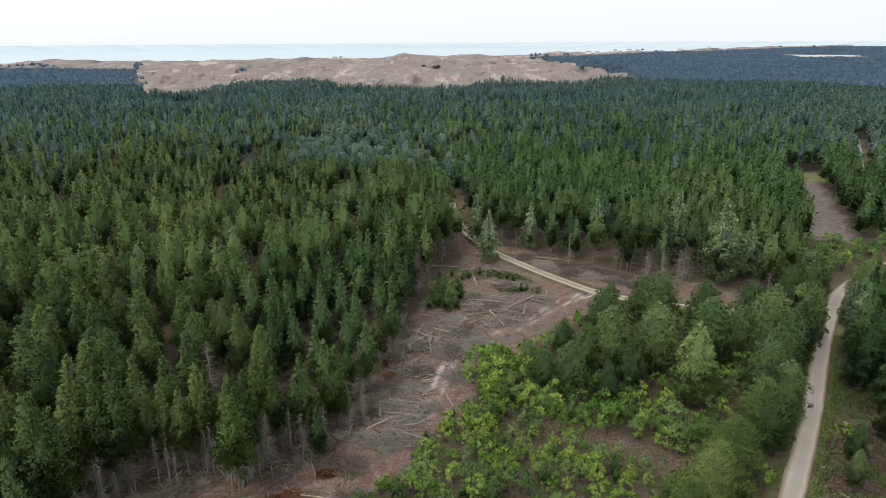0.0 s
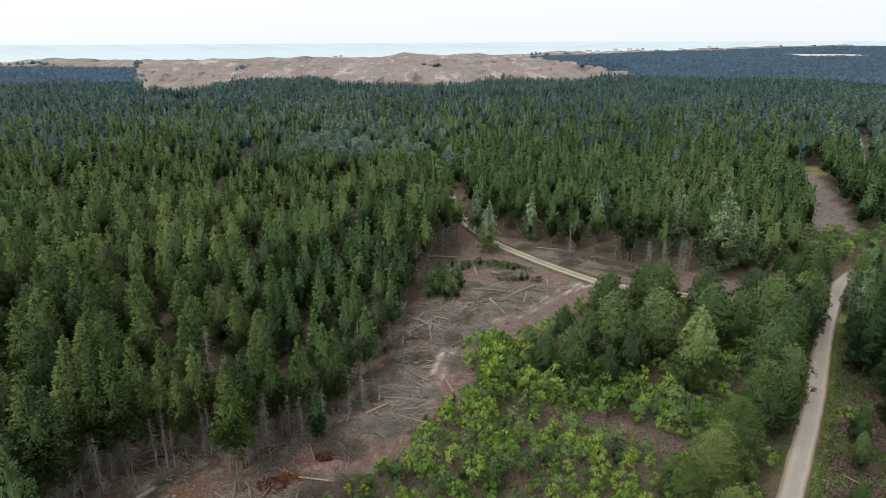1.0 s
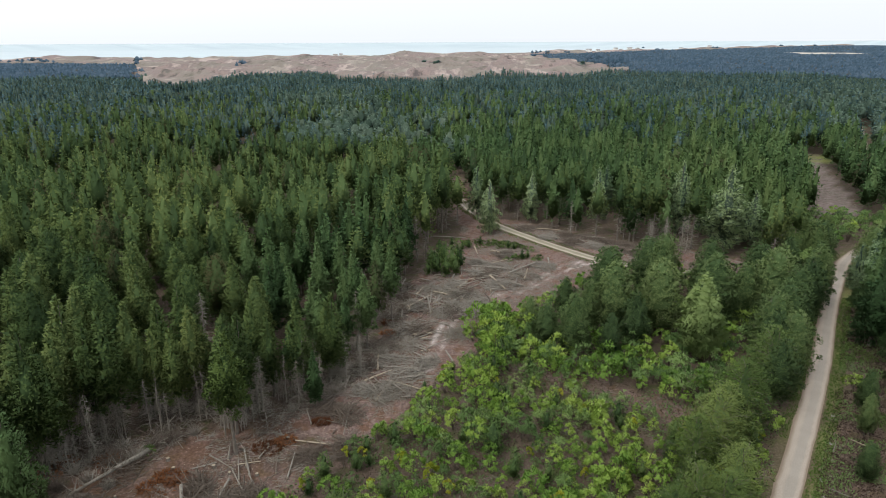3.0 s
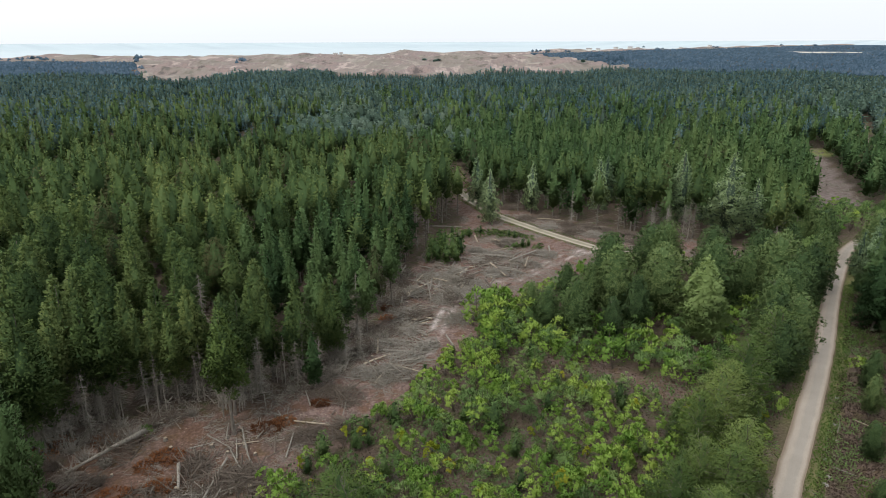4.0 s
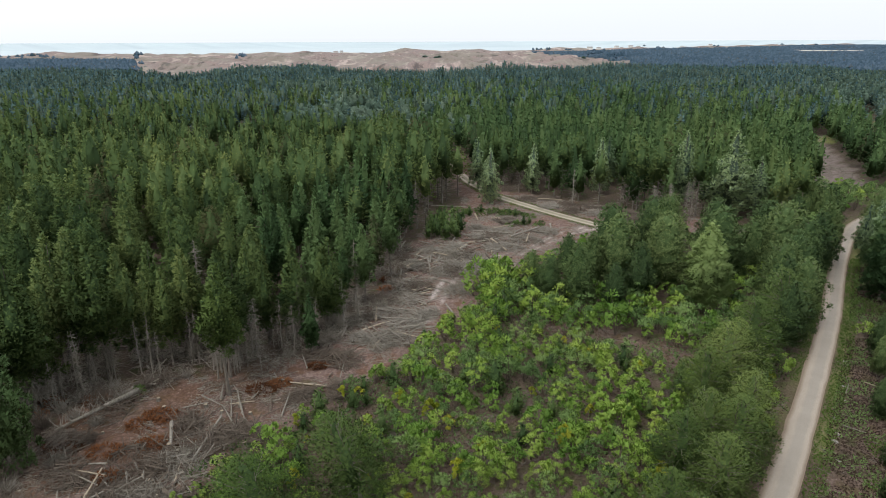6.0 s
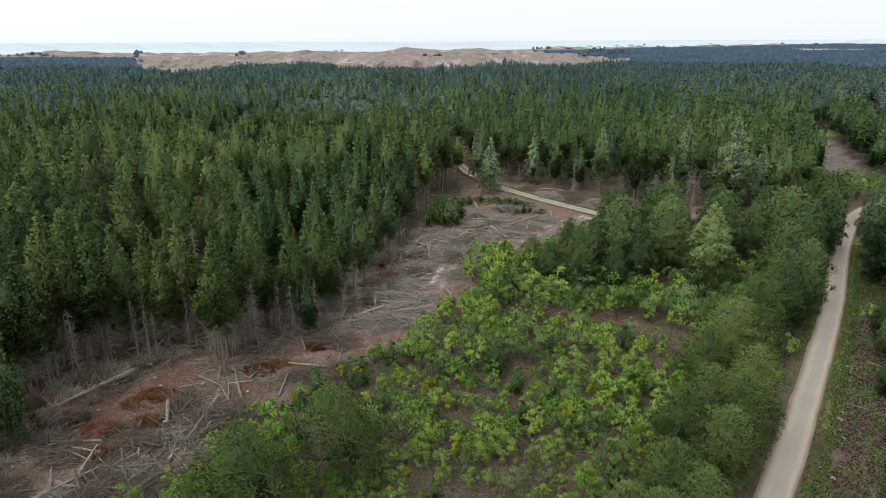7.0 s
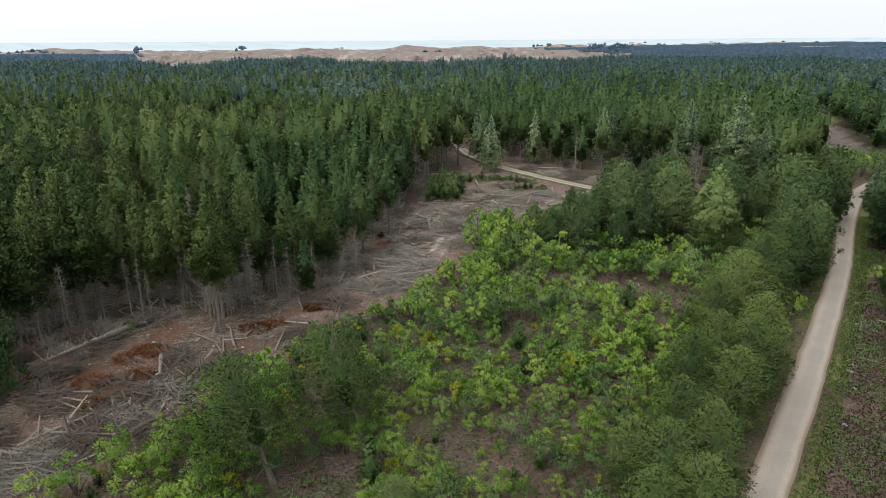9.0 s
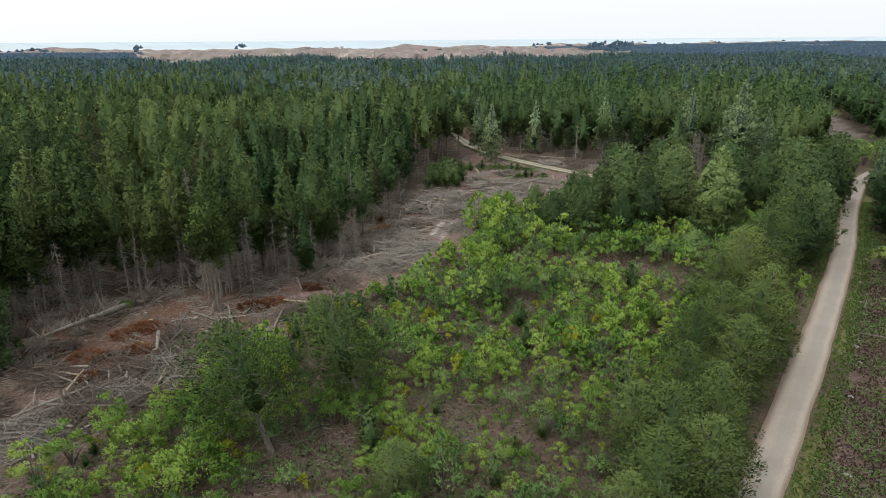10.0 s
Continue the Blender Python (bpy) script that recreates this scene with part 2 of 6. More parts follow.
def tube(points, radii, sides=6, cap=False):
    """A tapering limb through points: (verts, tris)."""
    pts = np.asarray(points, float)
    rad = np.asarray(radii, float)
    way = np.gradient(pts, axis=0)
    way /= np.linalg.norm(way, axis=1)[:, None] + 1e-9
    ref = np.where(np.abs(way[:, 2:3]) > 0.9, [[1.0, 0, 0]], [[0, 0, 1.0]])
    a = np.cross(way, ref)
    a /= np.linalg.norm(a, axis=1)[:, None] + 1e-9
    b = np.cross(way, a)
    ang = np.arange(sides) * 2 * np.pi / sides
    ring = pts[:, None] + rad[:, None, None] * (np.cos(ang)[None, :, None] * a[:, None] + np.sin(ang)[None, :, None] * b[:, None])
    v = ring.reshape(-1, 3)
    tris = []
    for i in range(len(pts) - 1):
        for j in range(sides):
            p, q = i * sides + j, i * sides + (j + 1) % sides
            tris += [(p, q, q + sides), (p, q + sides, p + sides)]
    if cap:
        v = np.vstack([v, pts[0], pts[-1]])
        k = len(v) - 2
        for j in range(sides):
            tris += [(k, (j + 1) % sides, j), (k + 1, k - sides + j, k - sides + (j + 1) % sides)]
    return v, np.array(tris)


def sprays(rng, centres, ways, length, width, blades, spread):
    """Tufts of needles or leaves: thin blades that fan out of each centre round its way, mostly lying flat; each tuft is one piece."""
    n = len(centres)
    ways = ways / (np.linalg.norm(ways, axis=1)[:, None] + 1e-9)
    d = ways[:, None] + rng.normal(0, spread, (n, blades, 3))
    d /= np.linalg.norm(d, axis=2)[..., None]
    side = np.cross(d, np.array([0, 0, 1.0]) + rng.normal(0, 0.55, (n, blades, 3)))
    side /= np.linalg.norm(side, axis=2)[..., None] + 1e-9
    rho = np.hypot(centres[:, 0], centres[:, 1])
    ln = (length * (0.6 + 0.4 * rho / (rho.max() + 1e-9)))[:, None, None] * rng.uniform(0.65, 1.25, (n, blades, 1))
    c = centres[:, None]
    p1 = c + d * ln + side * width * 0.25
    p2 = c + d * ln * 0.35 - side * width * 0.75
    v = np.concatenate([centres[:, None], np.stack([p1, p2], 2).reshape(n, blades * 2, 3)], 1)
    per = 1 + 2 * blades
    base = np.array([(0, 1 + 2 * k, 2 + 2 * k) for k in range(blades)])
    t = (base[None] + (np.arange(n) * per)[:, None, None]).reshape(-1, 3)
    return v.reshape(-1, 3), t


def unit(a):
    return a / (np.linalg.norm(a, axis=-1, keepdims=True) + 1e-9)


def clumped(rng, cen, rad, out, each, length, width, deep, flat=0.75, heart=None):
    """Needles or leaves in clumps: small blades over the upper and outer side of every clump, and a few broad old ones
    inside.
    Gives verts, tris, normals and slots (0: young, 1: old, shade-darkened on conifers)."""
    n = len(cen)
    share = (rad / rad.mean()) ** 1.5
    share = share / share.mean()
    whole = out if heart is None else unit((cen - heart) * (1, 1, 0.6))
    vs, ns, sl = [], [], []
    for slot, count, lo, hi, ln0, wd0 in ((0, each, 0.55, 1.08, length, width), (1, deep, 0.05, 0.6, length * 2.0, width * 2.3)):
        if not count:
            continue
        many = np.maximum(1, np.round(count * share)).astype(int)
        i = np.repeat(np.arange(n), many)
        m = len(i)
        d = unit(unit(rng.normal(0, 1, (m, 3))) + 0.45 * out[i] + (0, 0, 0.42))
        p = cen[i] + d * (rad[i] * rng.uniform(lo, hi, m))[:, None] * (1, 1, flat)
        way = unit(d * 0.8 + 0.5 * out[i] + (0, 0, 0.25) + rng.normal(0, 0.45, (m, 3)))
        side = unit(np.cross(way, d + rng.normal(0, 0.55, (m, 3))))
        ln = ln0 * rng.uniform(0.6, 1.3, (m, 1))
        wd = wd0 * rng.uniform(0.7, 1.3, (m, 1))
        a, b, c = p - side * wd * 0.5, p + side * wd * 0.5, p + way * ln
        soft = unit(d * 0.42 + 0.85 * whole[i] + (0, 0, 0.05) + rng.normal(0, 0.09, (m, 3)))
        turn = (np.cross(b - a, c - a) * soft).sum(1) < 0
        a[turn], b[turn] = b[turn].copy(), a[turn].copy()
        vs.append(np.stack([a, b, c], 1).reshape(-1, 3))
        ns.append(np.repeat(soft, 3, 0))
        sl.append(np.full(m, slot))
    v = np.concatenate(vs)
    return v, np.arange(len(v)).reshape(-1, 3), np.concatenate(ns), np.concatenate(sl)


def profile(u, power, crown_round):
    """How wide a crown is at the share u of its height."""
    cone = np.maximum(1 - u, 0.0) ** power * np.minimum(1.0, 0.6 + 1.8 * u)
    dome = np.sqrt(np.maximum(0.0, 1 - (2 * u - 0.72) ** 2 / 1.64))
    return cone * (1 - crown_round) + dome * crown_round


def conifer_clumps(rng, H, base, R, step, limbs, power, crown_round, rise, ragged, plump, gaps, inner):
    """Centres, sizes and outward ways of the needle clumps at the ends of the boughs."""
    cen, rad, out = [], [], []
    z, lean = base, rng.normal(0, 0.012, 2)
    while z < H - 0.3:
        u = (z - base) / (H - base)
        r0 = R * max(float(profile(np.array(u), power, crown_round)), 0.05)
        k = max(2, int(round(limbs * (0.45 + 0.55 * min(1.0, r0 / R * 1.3)))))
        start = rng.uniform(0, 6.28)
        for j in range(k):
            if rng.uniform() < gaps:
                continue
            az = start + 6.283 * j / k + rng.normal(0, 0.3)
            o = np.array([math.cos(az), math.sin(az), 0.0])
            lat = np.array([-o[1], o[0], 0.0])
            r = r0 * rng.uniform(1 - 1.5 * ragged, 1 + ragged)
            for s in ((0.86, 0.45) if inner and r > 0.45 * R else (0.8,)):
                size = plump * (0.13 + 0.25 * r * (1.15 - 0.3 * s)) * rng.uniform(0.75, 1.25)
                q = o * r * s + lat * rng.normal(0, 0.12 * r)
                q[2] = z + rise * r * s + rng.normal(0, 0.2 * step)
                q[:2] += lean * q[2]
                cen.append(q)
                rad.append(size)
                out.append(o)
        z += step * rng.uniform(0.8, 1.2)
    for dz, size in ((0.35, 0.2), (0.95, 0.34)):
        cen.append(np.array([lean[0] * H, lean[1] * H, H - dz]))
        rad.append(plump * size)
        out.append(np.array([0, 0, 1.0]))
    return np.array(cen), np.array(rad), np.array(out)


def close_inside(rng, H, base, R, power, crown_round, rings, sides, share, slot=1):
    """An added hull for the close inside of a crown, round and uneven, which no light passes; slot 1 is the
    shade-darkened colour.
    """
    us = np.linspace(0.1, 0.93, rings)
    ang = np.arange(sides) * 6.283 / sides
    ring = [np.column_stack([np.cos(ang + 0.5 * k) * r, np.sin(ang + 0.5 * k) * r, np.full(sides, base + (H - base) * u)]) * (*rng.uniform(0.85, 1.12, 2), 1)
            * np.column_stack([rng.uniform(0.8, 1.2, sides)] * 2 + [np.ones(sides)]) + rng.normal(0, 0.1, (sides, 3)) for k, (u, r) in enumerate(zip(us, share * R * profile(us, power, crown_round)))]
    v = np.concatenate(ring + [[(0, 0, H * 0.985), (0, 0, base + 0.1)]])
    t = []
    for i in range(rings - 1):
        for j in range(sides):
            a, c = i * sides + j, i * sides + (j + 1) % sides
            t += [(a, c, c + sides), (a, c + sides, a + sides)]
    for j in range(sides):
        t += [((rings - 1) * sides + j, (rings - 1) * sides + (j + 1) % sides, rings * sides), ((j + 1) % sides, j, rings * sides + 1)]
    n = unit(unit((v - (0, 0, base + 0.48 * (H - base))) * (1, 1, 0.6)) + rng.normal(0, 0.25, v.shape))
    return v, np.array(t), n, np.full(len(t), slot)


def coat(rng, H, base, R, power, crown_round, count, length, width, lo=0.68, hi=0.95):
    """Sprays of needles all over a crown between its boughs."""
    u = rng.uniform(0, 1, count * 4)
    u = u[rng.uniform(0, 1, u.size) < (0.06 + profile(u, power, crown_round)) * np.minimum(1.0, 0.2 + 3.5 * u)][:count]
    m = len(u)
    az = rng.uniform(0, 6.283, m)
    o = np.column_stack([np.cos(az), np.sin(az), np.zeros(m)])
    lumps = 1 + 0.16 * np.sin(3 * az + 9 * u + rng.uniform(0, 6)) * np.sin(31 * u + 2 * az + rng.uniform(0, 6))
    p = o * (R * profile(u, power, crown_round) * rng.uniform(lo, hi, m) * lumps)[:, None]
    p[:, 2] = base + (H - base) * u
    way = unit(o * 0.8 + (0, 0, 0.35) + rng.normal(0, 0.45, (m, 3)))
    side = unit(np.cross(way, (0, 0, 1.0) + rng.normal(0, 0.8, (m, 3))))
    ln, wd = length * rng.uniform(0.6, 1.3, (m, 1)), width * rng.uniform(0.7, 1.3, (m, 1))
    a, b, c = p - side * wd * 0.5, p + side * wd * 0.5, p + way * ln
    soft = unit(unit((p - (0, 0, base + 0.4 * (H - base))) * (1, 1, 0.6)) + (0, 0, 0.15) + rng.normal(0, 0.2, (m, 3)))
    turn = (np.cross(b - a, c - a) * soft).sum(1) < 0
    a[turn], b[turn] = b[turn].copy(), a[turn].copy()
    v = np.stack([a, b, c], 1).reshape(-1, 3)
    return v, np.arange(len(v)).reshape(-1, 3), np.repeat(soft, 3, 0), np.zeros(m, int)


def joined(chunks):
    """Joins (verts, tris, normals, slots) chunks."""
    v, t = merge([(c[0], c[1]) for c in chunks])
    return v, t, np.concatenate([c[2] for c in chunks]), np.concatenate([c[3] for c in chunks])


def trunk_mesh(rng, H, radius, crown_base, twigs, twig_len=1.3, sides=7, lean=0.0):
    """A tapering trunk with dead lower limbs."""
    k = 7
    zs = np.linspace(0, 1, k) ** 1.2 * H * 0.93
    wob = np.cumsum(rng.normal(0, 0.05, (k, 2)), 0)
    wob[0] = 0
    pts = np.column_stack([wob[:, 0] + lean * zs, wob[:, 1], zs])
    pts[0, 2] = -0.3
    rad = radius * (1 - 0.9 * zs / (H * 0.93)) + 0.02
    rad[0] *= 1.35
    chunks = [tube(pts, rad, sides)]
    for _ in range(twigs):
        z = rng.uniform(0.12, 1.0) ** 0.7 * crown_base * 1.25 + 0.4
        az = rng.uniform(0, 6.28)
        ln = twig_len * rng.uniform(0.4, 1.3)
        o = np.array([np.interp(z, zs, pts[:, 0]), np.interp(z, zs, pts[:, 1]), z])
        d = np.array([math.cos(az), math.sin(az), rng.uniform(-0.35, 0.25)])
        chunks.append(tube([o, o + d * ln * 0.6, o + d * ln + (0, 0, rng.uniform(-0.25, 0.1))], [0.022, 0.014, 0.005], 3))
    v, t = merge(chunks)
    return v, t, len(chunks[0][1])


def conifer_meshes(kind, seed, H, base, R, needles, step=0.85, limbs=6, power=0.75, crown_round=0.1, rise=0.1, ragged=0.22, plump=1.0, gaps=0.1,
                   inner=True, each=34, deep=2, length=0.27, width=0.19, heart=0.52, coated=1900, trunk_r=0.19, twigs=30, twig_len=1.3, limbs_seen=0, lean=0.0):
    """The two meshes of one conifer, trunk and crown, of natural height H at the origin."""
    rng = np.random.default_rng(seed)
    cen, rad, out = conifer_clumps(rng, H, base, R, step, limbs, power, crown_round, rise, ragged, plump, gaps, inner)
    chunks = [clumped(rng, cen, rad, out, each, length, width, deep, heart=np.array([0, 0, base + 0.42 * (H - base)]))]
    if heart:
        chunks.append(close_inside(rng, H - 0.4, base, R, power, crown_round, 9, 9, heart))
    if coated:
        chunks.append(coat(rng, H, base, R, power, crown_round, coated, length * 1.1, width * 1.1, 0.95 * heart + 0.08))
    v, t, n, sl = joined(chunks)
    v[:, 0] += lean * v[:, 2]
    crown = mesh_from(kind + "_crown", v, t, [needles, INNER[needles]], sl, smooth=True, normals=n)
    tv, tt, stem = trunk_mesh(rng, H, trunk_r, base, twigs, twig_len, lean=lean)
    if limbs_seen:
        more = [(tv, tt)]
        for p in cen[rng.integers(0, len(cen), limbs_seen)]:
            p = p + (lean * p[2], 0, 0)
            z0 = p[2] * 0.85
            o = np.array([lean * z0, 0, z0])
            p = o + (p - o) * 1.02
            more.append(tube([o, (o + p) / 2 + (0, 0, 0.1), p], [0.045, 0.03, 0.012], 3))
        tv, tt = merge(more)
    trunk = mesh_from(kind + "_trunk", tv, tt, [BARK, DEADWOOD], (np.arange(len(tt)) >= stem).astype(int), smooth=True)
    return trunk, crown


def plant(name, meshes, x, y, turn, size, label, category, group, sink=0.05, tall=1.0):
    """One tree: an empty at its foot with trunk and crown."""
    root = tagged(new(name), label, category, group)
    root.matrix_basis = Matrix.LocRotScale((x, y, float(ground_z(x, y)) - sink), Euler((0, 0, turn)), (size, size, size * tall))
    part("trunk", meshes[0], root)
    part("crown", meshes[1], root)
    return root


# ---- ground, one sheet to the horizon ----
def build_ground():
    rings = [3.0]
    while rings[-1] < 4900:
        r = rings[-1]
        rings.append(r * (1.011 if 26 < r < 150 else 1.025 if r < 260 else 1.011 if 560 < r < 2000 else 1.03) + 0.1)
    rings = np.array(rings)
    rings[-1] = 4900
    front = np.radians(np.arange(-43, 43.01, 0.36))
    back = np.radians(np.arange(49, 317, 6.0))
    az = np.concatenate([front, back])
    nr, na = len(rings), len(az)
    x = (rings[:, None] * np.sin(az)[None]).ravel()
    y = (rings[:, None] * np.cos(az)[None]).ravel()
    x, y = np.append(x, 0), np.append(y, 0)
    z = ground_z(x, y)
    i, j = np.meshgrid(np.arange(nr - 1), np.arange(na), indexing="ij")
    a, b = i * na + j, i * na + (j + 1) % na
    t = np.concatenate([np.stack([a, b, b + na], -1).reshape(-1, 3), np.stack([a, b + na, a + na], -1).reshape(-1, 3),
                        np.stack([np.full(na, nr * na), (np.arange(na) + 1) % na, np.arange(na)], -1)])
    t = t[:, ::-1]

    def soft(poly, reach):
        jx, jy = (value_noise(x, y, 2.5, 21) - 0.5) * reach, (value_noise(x, y, 2.5, 22) - 0.5) * reach
        return inside(poly, x + jx, y + jy).astype(float)
    bare = soft(CLEARING, 4)
    bare *= np.where((x < -14) & (y < 62), np.clip(0.25 + 1.1 * value_noise(x, y, 3.0, 29), 0, 0.9), 1.0)
    field = soft(FIELD, 5)
    meadow = soft(MEADOW, 2)
    strip = soft(STRIP, 2)
    dune = inside(DUNES, x, y).astype(float)
    d, side = from_line(ROAD, x, y)
    verge = np.clip(1.3 - np.abs(d - 1.9) / 0.9, 0, 1) * np.clip(value_noise(x, y, 5, 23) * 1.8 - 0.3, 0, 1) * np.where(side < 0, 1.0, 0.4)
    coast = np.interp(x, COAST_X, COAST_Y) - y
    sand = np.clip((110 - coast) / 50, 0, 1) + inside(SANDPIT, x, y)
    sand = np.clip(sand, 0, 1)
    e, _ = from_line([(30, 121.5), (27, 120), (21, 114.5), (15, 107), (11, 103.5), (6.5, 101), (2.5, 97.5), (0.5, 92), (-1.2, 84), (-2.3, 78)], x, y)
    ruts = np.clip(1.3 - np.abs(np.abs(e) - 0.8) / 0.55, 0, 1) * np.clip((value_noise(x, y, 1.1, 25) * 0.7 + value_noise(x, y, 4, 26) * 0.75 - 0.42) * 3, 0, 1)
    heath = soft([(15, 20), (40, 30), (58, 54), (70, 78), (76, 100), (66, 96), (44, 66), (32, 49), (18, 30)], 9) * (side < 0)
    bare = np.maximum(bare, heath * np.clip(value_noise(x, y, 2.6, 27) * 3.0 - 1.85, 0, 0.4))
    bare = np.maximum(bare, inside([(-30, 20), (-20, 45), (0, 80), (40, 66), (20, 30), (8, 20)], x, y) * np.clip(value_noise(x, y, 3.4, 28) * 2.0 - 1.3, 0, 0.35))
    needles = soft([(-44, 44), (-38, 52), (-35, 62), (-22, 64), (-17, 70), (-13, 69), (-19, 58), (-20.5, 53), (-25, 49), (-30, 47), (-34, 40)], 3) * np.clip(2.2 * value_noise(x, y, 4.5, 30) - 0.45, 0, 1)
    me = mesh_from("ground", np.column_stack([x, y, z]), t, [], smooth=True)
    for name, val in (("bare", np.maximum(bare, strip * 0.6)), ("field", field), ("meadow", np.maximum(meadow, verge * 0.8)), ("dune", dune), ("sand", sand),
                      ("chalk", ruts), ("needles", needles)):
        me.attributes.new(name, "FLOAT", "POINT").data.foreach_set("value", np.asarray(val, np.float32))
    m, n, l, b = material("forest_ground", 0.95)
    co = n.new("ShaderNodeNewGeometry").outputs["Position"]

    def att(name):
        q = n.new("ShaderNodeAttribute")
        q.attribute_name = name
        return q.outputs["Fac"]
    fine = noise_node(n, l, co, 3.2, 7, 0.78)
    mid = noise_node(n, l, co, 0.7, 4, 0.6)
    streak = n.new("ShaderNodeMapping")
    streak.inputs["Scale"].default_value = (0.8, 0.14, 1.0)
    l.new(co, streak.inputs["Vector"])
    wide = noise_node(n, l, streak.outputs[0], 0.05, 6, 0.7)
    huge = noise_node(n, l, co, 0.012, 4, 0.6)
    litter = ramp_node(n, l, fine, [(0.28, (0.034, 0.024, 0.018)), (0.5, (0.09, 0.064, 0.048)), (0.72, (0.19, 0.145, 0.115))])
    moss = ramp_node(n, l, fine, [(0.3, (0.035, 0.045, 0.015)), (0.7, (0.085, 0.095, 0.03))])
    col = mix_node(n, l, ramp_node(n, l, mid, [(0.5, (0, 0, 0)), (0.62, (0.75, 0.75, 0.75))]), litter, moss)
    soil = ramp_node(n, l, fine, [(0.3, (0.05, 0.032, 0.026)), (0.48, (0.15, 0.1, 0.085)), (0.62, (0.265, 0.192, 0.168)), (0.76, (0.44, 0.36, 0.325))])
    rusty = ramp_node(n, l, fine, [(0.3, (0.075, 0.038, 0.022)), (0.7, (0.18, 0.1, 0.063))])
    soil = mix_node(n, l, ramp_node(n, l, mid, [(0.46, (0, 0, 0)), (0.6, (0.8, 0.8, 0.8))]), soil, rusty)
    col = mix_node(n, l, att("bare"), col, soil)
    chalky = ramp_node(n, l, fine, [(0.35, (0.26, 0.2, 0.175)), (0.55, (0.6, 0.54, 0.51))])
    col = mix_node(n, l, math_node(n, l, "MULTIPLY", att("chalk"), 0.85), col, chalky)
    col = mix_node(n, l, math_node(n, l, "MULTIPLY", att("needles"), 0.6), col, ramp_node(n, l, fine, [(0.3, (0.06, 0.03, 0.018)), (0.55, (0.14, 0.076, 0.048)), (0.75, (0.24, 0.15, 0.105))]))
    stubble = ramp_node(n, l, mid, [(0.3, (0.115, 0.088, 0.078)), (0.7, (0.23, 0.185, 0.168))])
    col = mix_node(n, l, att("field"), col, stubble)
    lawn = ramp_node(n, l, fine, [(0.3, (0.1, 0.135, 0.035)), (0.7, (0.24, 0.25, 0.075))])
    col = mix_node(n, l, math_node(n, l, "MULTIPLY", att("meadow"), 0.9), col, lawn)
    marram = ramp_node(n, l, wide, [(0.36, (0.105, 0.086, 0.082)), (0.45, (0.27, 0.205, 0.185)), (0.52, (0.2, 0.16, 0.15)), (0.62, (0.41, 0.33, 0.295))])
    marram = mix_node(n, l, ramp_node(n, l, huge, [(0.44, (0, 0, 0)), (0.56, (0.7, 0.7, 0.7))]), marram, ramp_node(n, l, wide, [(0.4, (0.17, 0.158, 0.128)), (0.6, (0.27, 0.245, 0.205))]))
    col = mix_node(n, l, att("dune"), col, marram)
    col = mix_node(n, l, att("sand"), col, (0.52, 0.48, 0.42))
    l.new(col, b.inputs["Base Color"])
    both = math_node(n, l, "ADD", fine, math_node(n, l, "MULTIPLY", mid, 2.0))
    both = math_node(n, l, "ADD", both, math_node(n, l, "MULTIPLY", math_node(n, l, "MULTIPLY", wide, att("dune")), 70.0))
    bump_node(n, l, b, both, 0.8, 0.12)
    me.materials.append(m)
    tagged(new("ground", me), "brown litter, stripped soil and heath, far pale dune grass", "ground", kind="structure")


build_ground()


def build_sea():
    """The sea, which curves up a little at its far rim to stand for the true horizon."""
    v = []
    rows = [(0.0, -2.0), (0.25, -2.0), (0.5, -2.0), (0.75, -2.0), (0.97, -2.0), (1.0, 36.0)]
    for u, z in rows:
        ax = np.radians(np.linspace(-62, 62, 60))
        start = 1150.0
        r = start + (4880 - start) * u
        v.append(np.column_stack([r * np.sin(ax), r * np.cos(ax), np.full(60, z)]))
    v = np.concatenate(v)
    t = []
    for i in range(len(rows) - 1):
        for j in range(59):
            a = i * 60 + j
            t += [(a, a + 61, a + 1), (a, a + 60, a + 61)]
    m, n, l, b = material("sea_water", 0.5)
    co = n.new("ShaderNodeNewGeometry").outputs["Position"]
    swell = n.new("ShaderNodeMapping")
    swell.inputs["Scale"].default_value = (0.0006, 0.006, 0.002)
    l.new(co, swell.inputs["Vector"])
    f = noise_node(n, l, swell.outputs[0], 3.0, 4)
    l.new(ramp_node(n, l, f, [(0.3, (0.42, 0.5, 0.54)), (0.7, (0.5, 0.58, 0.61))]), b.inputs["Base Color"])
    bump_node(n, l, b, f, 0.15, 1.0)
    tagged(new("water", mesh_from("water", v, np.array(t), [m], smooth=True)), "pale grey-blue calm sea under an overcast sky", "sea", kind="structure")


build_sea()


